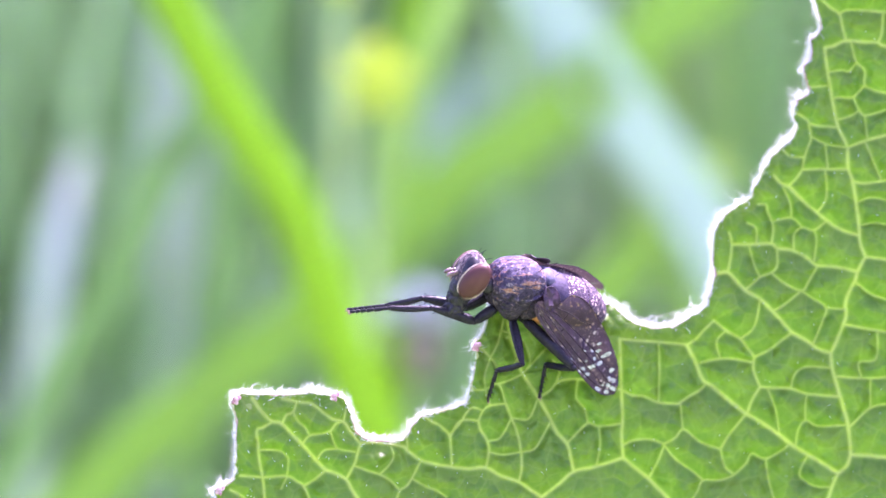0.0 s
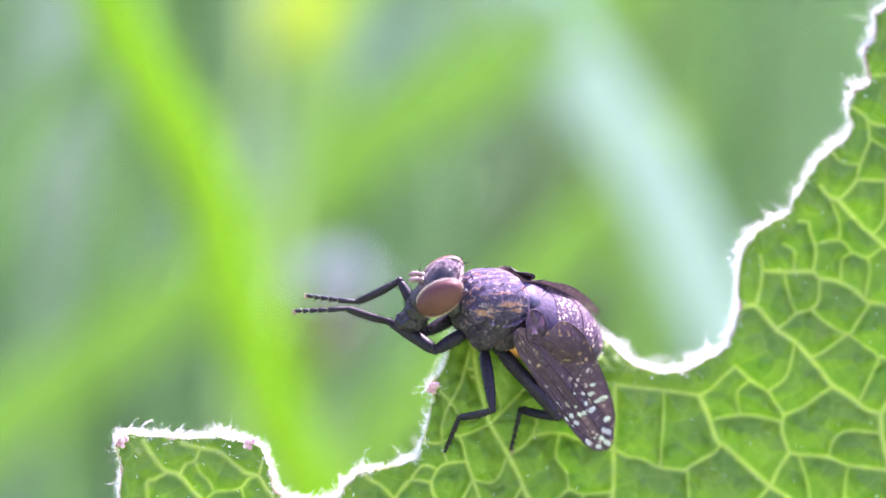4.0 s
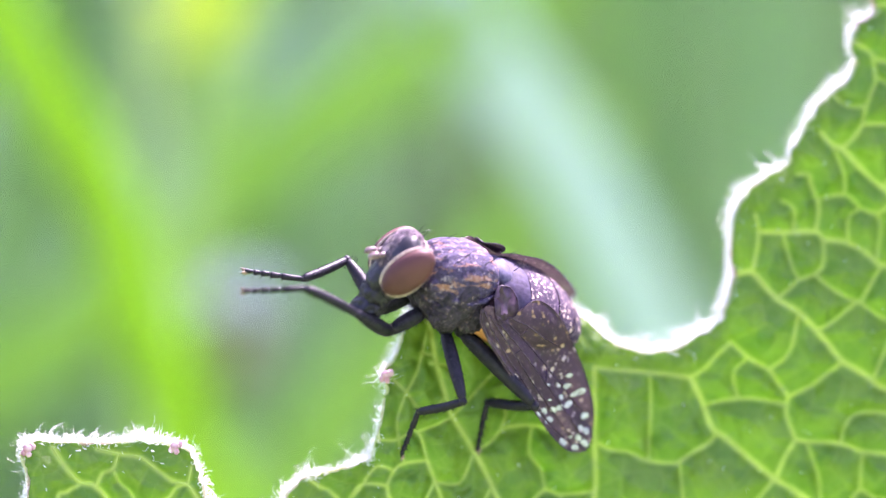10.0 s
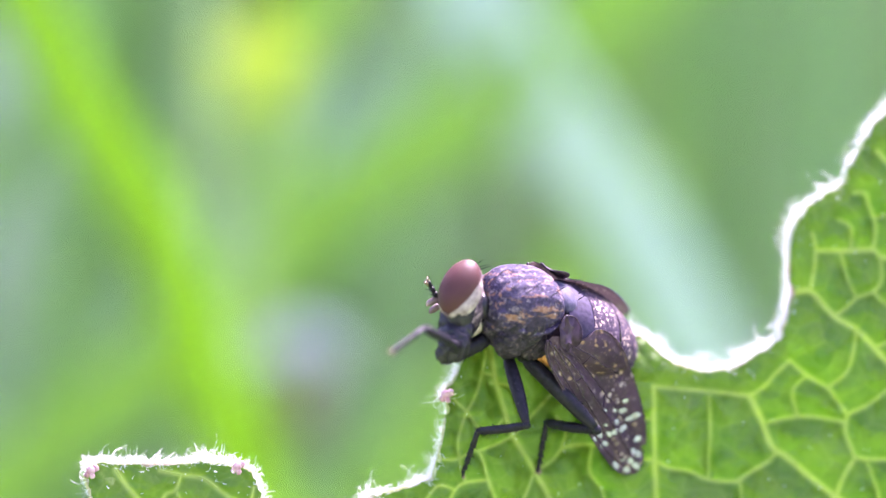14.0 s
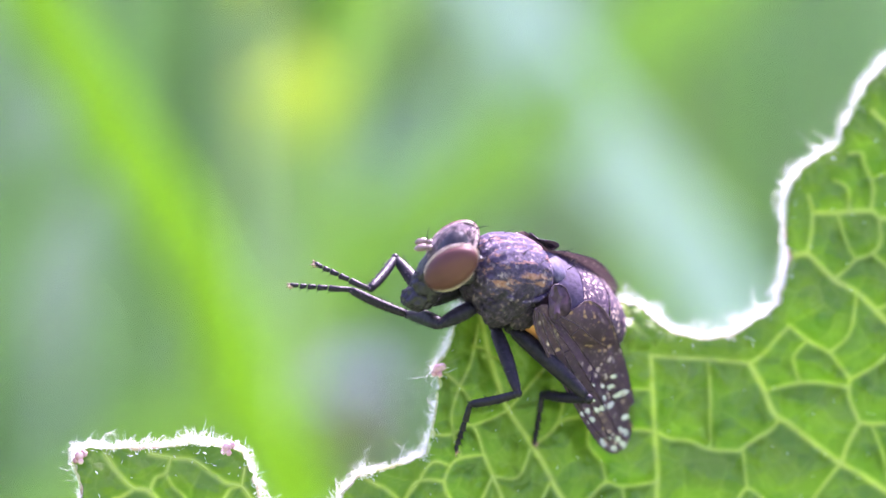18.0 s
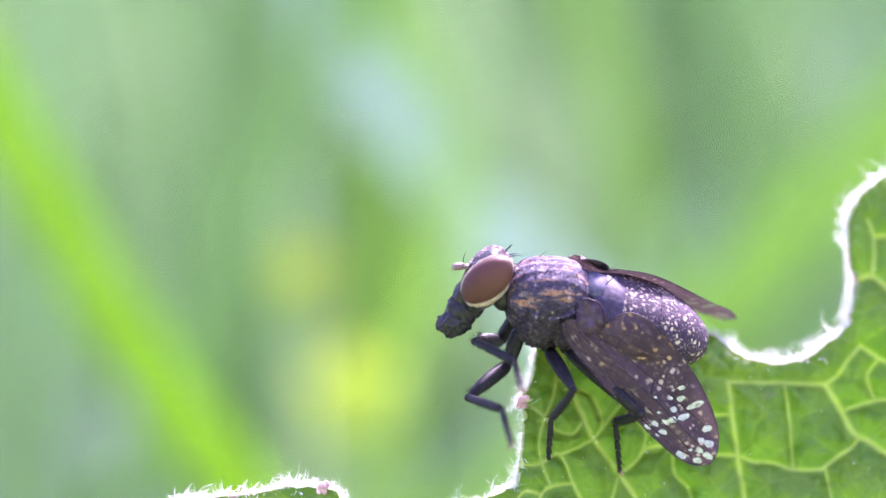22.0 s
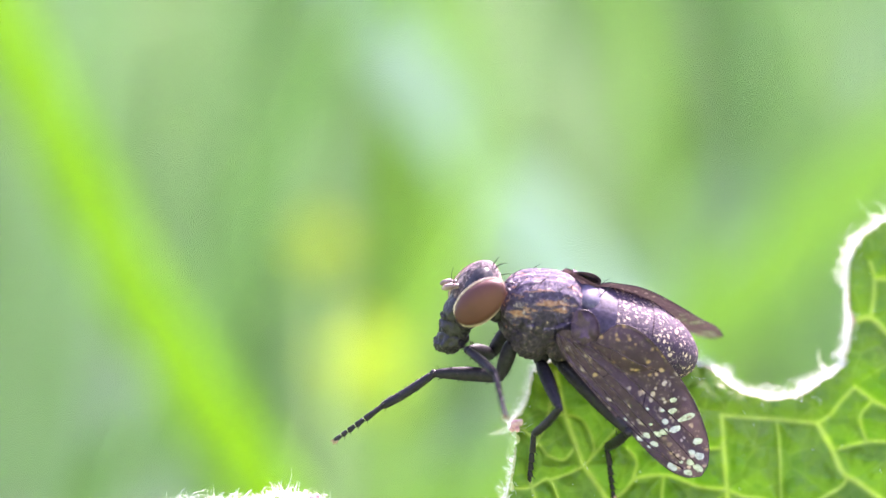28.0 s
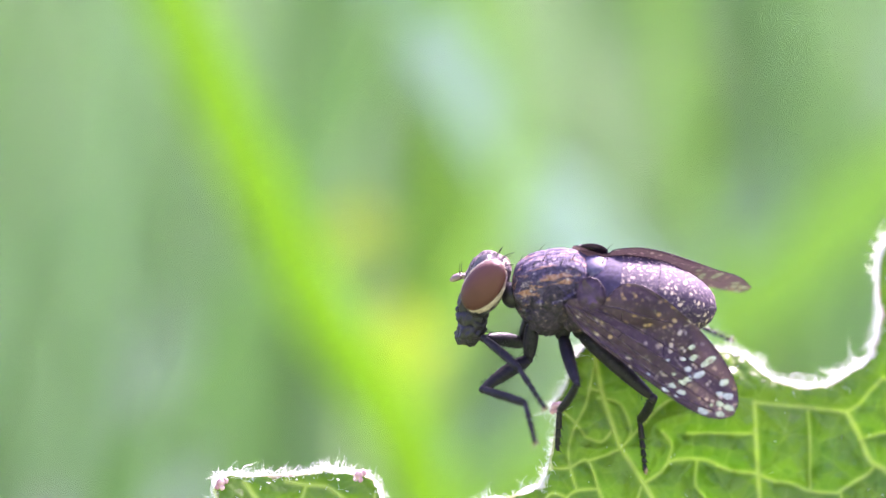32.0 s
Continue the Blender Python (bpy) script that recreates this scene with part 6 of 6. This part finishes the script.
def between(a, b, s):
    """A direction part of the way from a to b, along the great circle."""
    if a.angle(b, 0) < 0.001:
        return a.copy()
    axis = a.cross(b)
    if axis.length < 1e-4:
        axis = Vector((0, 0, 1)) if abs(a.z) < 0.9 else Vector((1, 0, 0))
    return Matrix.Rotation(a.angle(b) * s, 3, axis.normalized()) @ a


def directions(rows, t, first, count):
    """The leg's directions at t seconds, eased between the rows."""
    for r0, r1 in zip(rows, rows[1:]):
        if r0[0] <= t <= r1[0]:
            s = (t - r0[0]) / (r1[0] - r0[0])
            s = s * s * (3 - 2 * s)
            return [between(heading(*r0[first + 2 * k:first + 2 * k + 2]), heading(*r1[first + 2 * k:first + 2 * k + 2]), s) for k in range(count)]
    last = rows[-1]
    return [heading(*last[first + 2 * k:first + 2 * k + 2]) for k in range(count)]


def key_chain(pieces, lengths, root_at, dirs_at, step):
    """Keys a chain of leg pieces so that each one starts where the one before ends."""
    keyed = [[] for _ in pieces]
    turn = [None] * len(pieces)
    for i in range(int(round(32.0 / step)) + 1):
        t = round(i * step, 3)
        at = root_at(t).copy()
        for k, d in enumerate(dirs_at(t)):
            x = turn[k] @ Vector((1, 0, 0)) if turn[k] else Vector((1, 0, 0))
            q = x.rotation_difference(d).to_matrix()
            turn[k] = q @ turn[k] if turn[k] else q
            keyed[k].append((t, Matrix.Translation(at) @ turn[k].to_4x4()))
            at = at + d * lengths[k] * MM
    for ob, rows in zip(pieces, keyed):
        walk(ob, rows)


def motions():
    body = [(t, pose(x * MM, y * MM, z * MM, rx, ry, rz)) for t, x, y, z, rx, ry, rz in BODY]
    walk(fly, body)
    walk(fly_head, [(t, pose(*mm(x, y, z), rx, ry, rz)) for t, rx, ry, rz, x, y, z in HEAD])
    walk(fly_snout, [(t, pose(*mm(0.78 + 0.10 * far, 0, -0.72 - 0.36 * far), 0, dip, 0)) for t, dip, far in SNOUT])
    for side, s, rows, groom, stand in (("left", 1, LEFT_FORE, (1.75, 0.55, -1.45), (1.15, 0.75, -1.85)),
                                        ("right", -1, RIGHT_FORE, (1.8, -0.3, -1.35), (1.35, -0.45, -1.75))):
        root = Vector(mm(0.85, 0.45 * s, -0.75))
        g, w = (Vector(mm(*groom)) - root).normalized(), (Vector(mm(*stand)) - root).normalized()

        def aims(t, g=g, w=w, rows=rows):
            a = min(1.0, max(0.0, (t - 19.4) / 1.2))
            return [between(g, w, a)] + directions(rows, t, 1, 3)
        key_chain(fly_legs["fore", side], (COXA, FEMUR, TIBIA, TARSUS), lambda t, root=root: root, aims, 0.1)
    for key, x, y, z, first, lens in (("mid", -0.03, 0.66, -1.28, 1, (2.25, 1.9, 1.7)), ("hind", -0.58, 0.66, -1.20, 7, (3.05, 2.0, 1.6))):
        root = Vector(mm(x, y, z))
        key_chain(fly_legs[key, "left"][1:], lens, lambda t, root=root: root, lambda t, first=first: directions(LEFT_BACK, t, first, 3), 0.5)
        # the legs of the far side stay braced against the leaf
        at = Vector(mm(x, -y, z))
        fixed = ((-105, -32), (175, -14), (165, -40)) if key == "mid" else ((-115, -28), (178, -8), (170, -30))
        for ob, length, (az, el) in zip(fly_legs[key, "right"][1:], lens, fixed):
            d = heading(az, el)
            ob.matrix_basis = Matrix.Translation(at) @ Vector((1, 0, 0)).rotation_difference(d).to_matrix().to_4x4()
            at = at + d * length * MM
    base = swaying_blade.location.copy()
    walk(swaying_blade, [(t, Matrix.Translation(base) @ pose(0, 0, 0, 0, lean, 0)) for t, lean in SWAY])


motions()
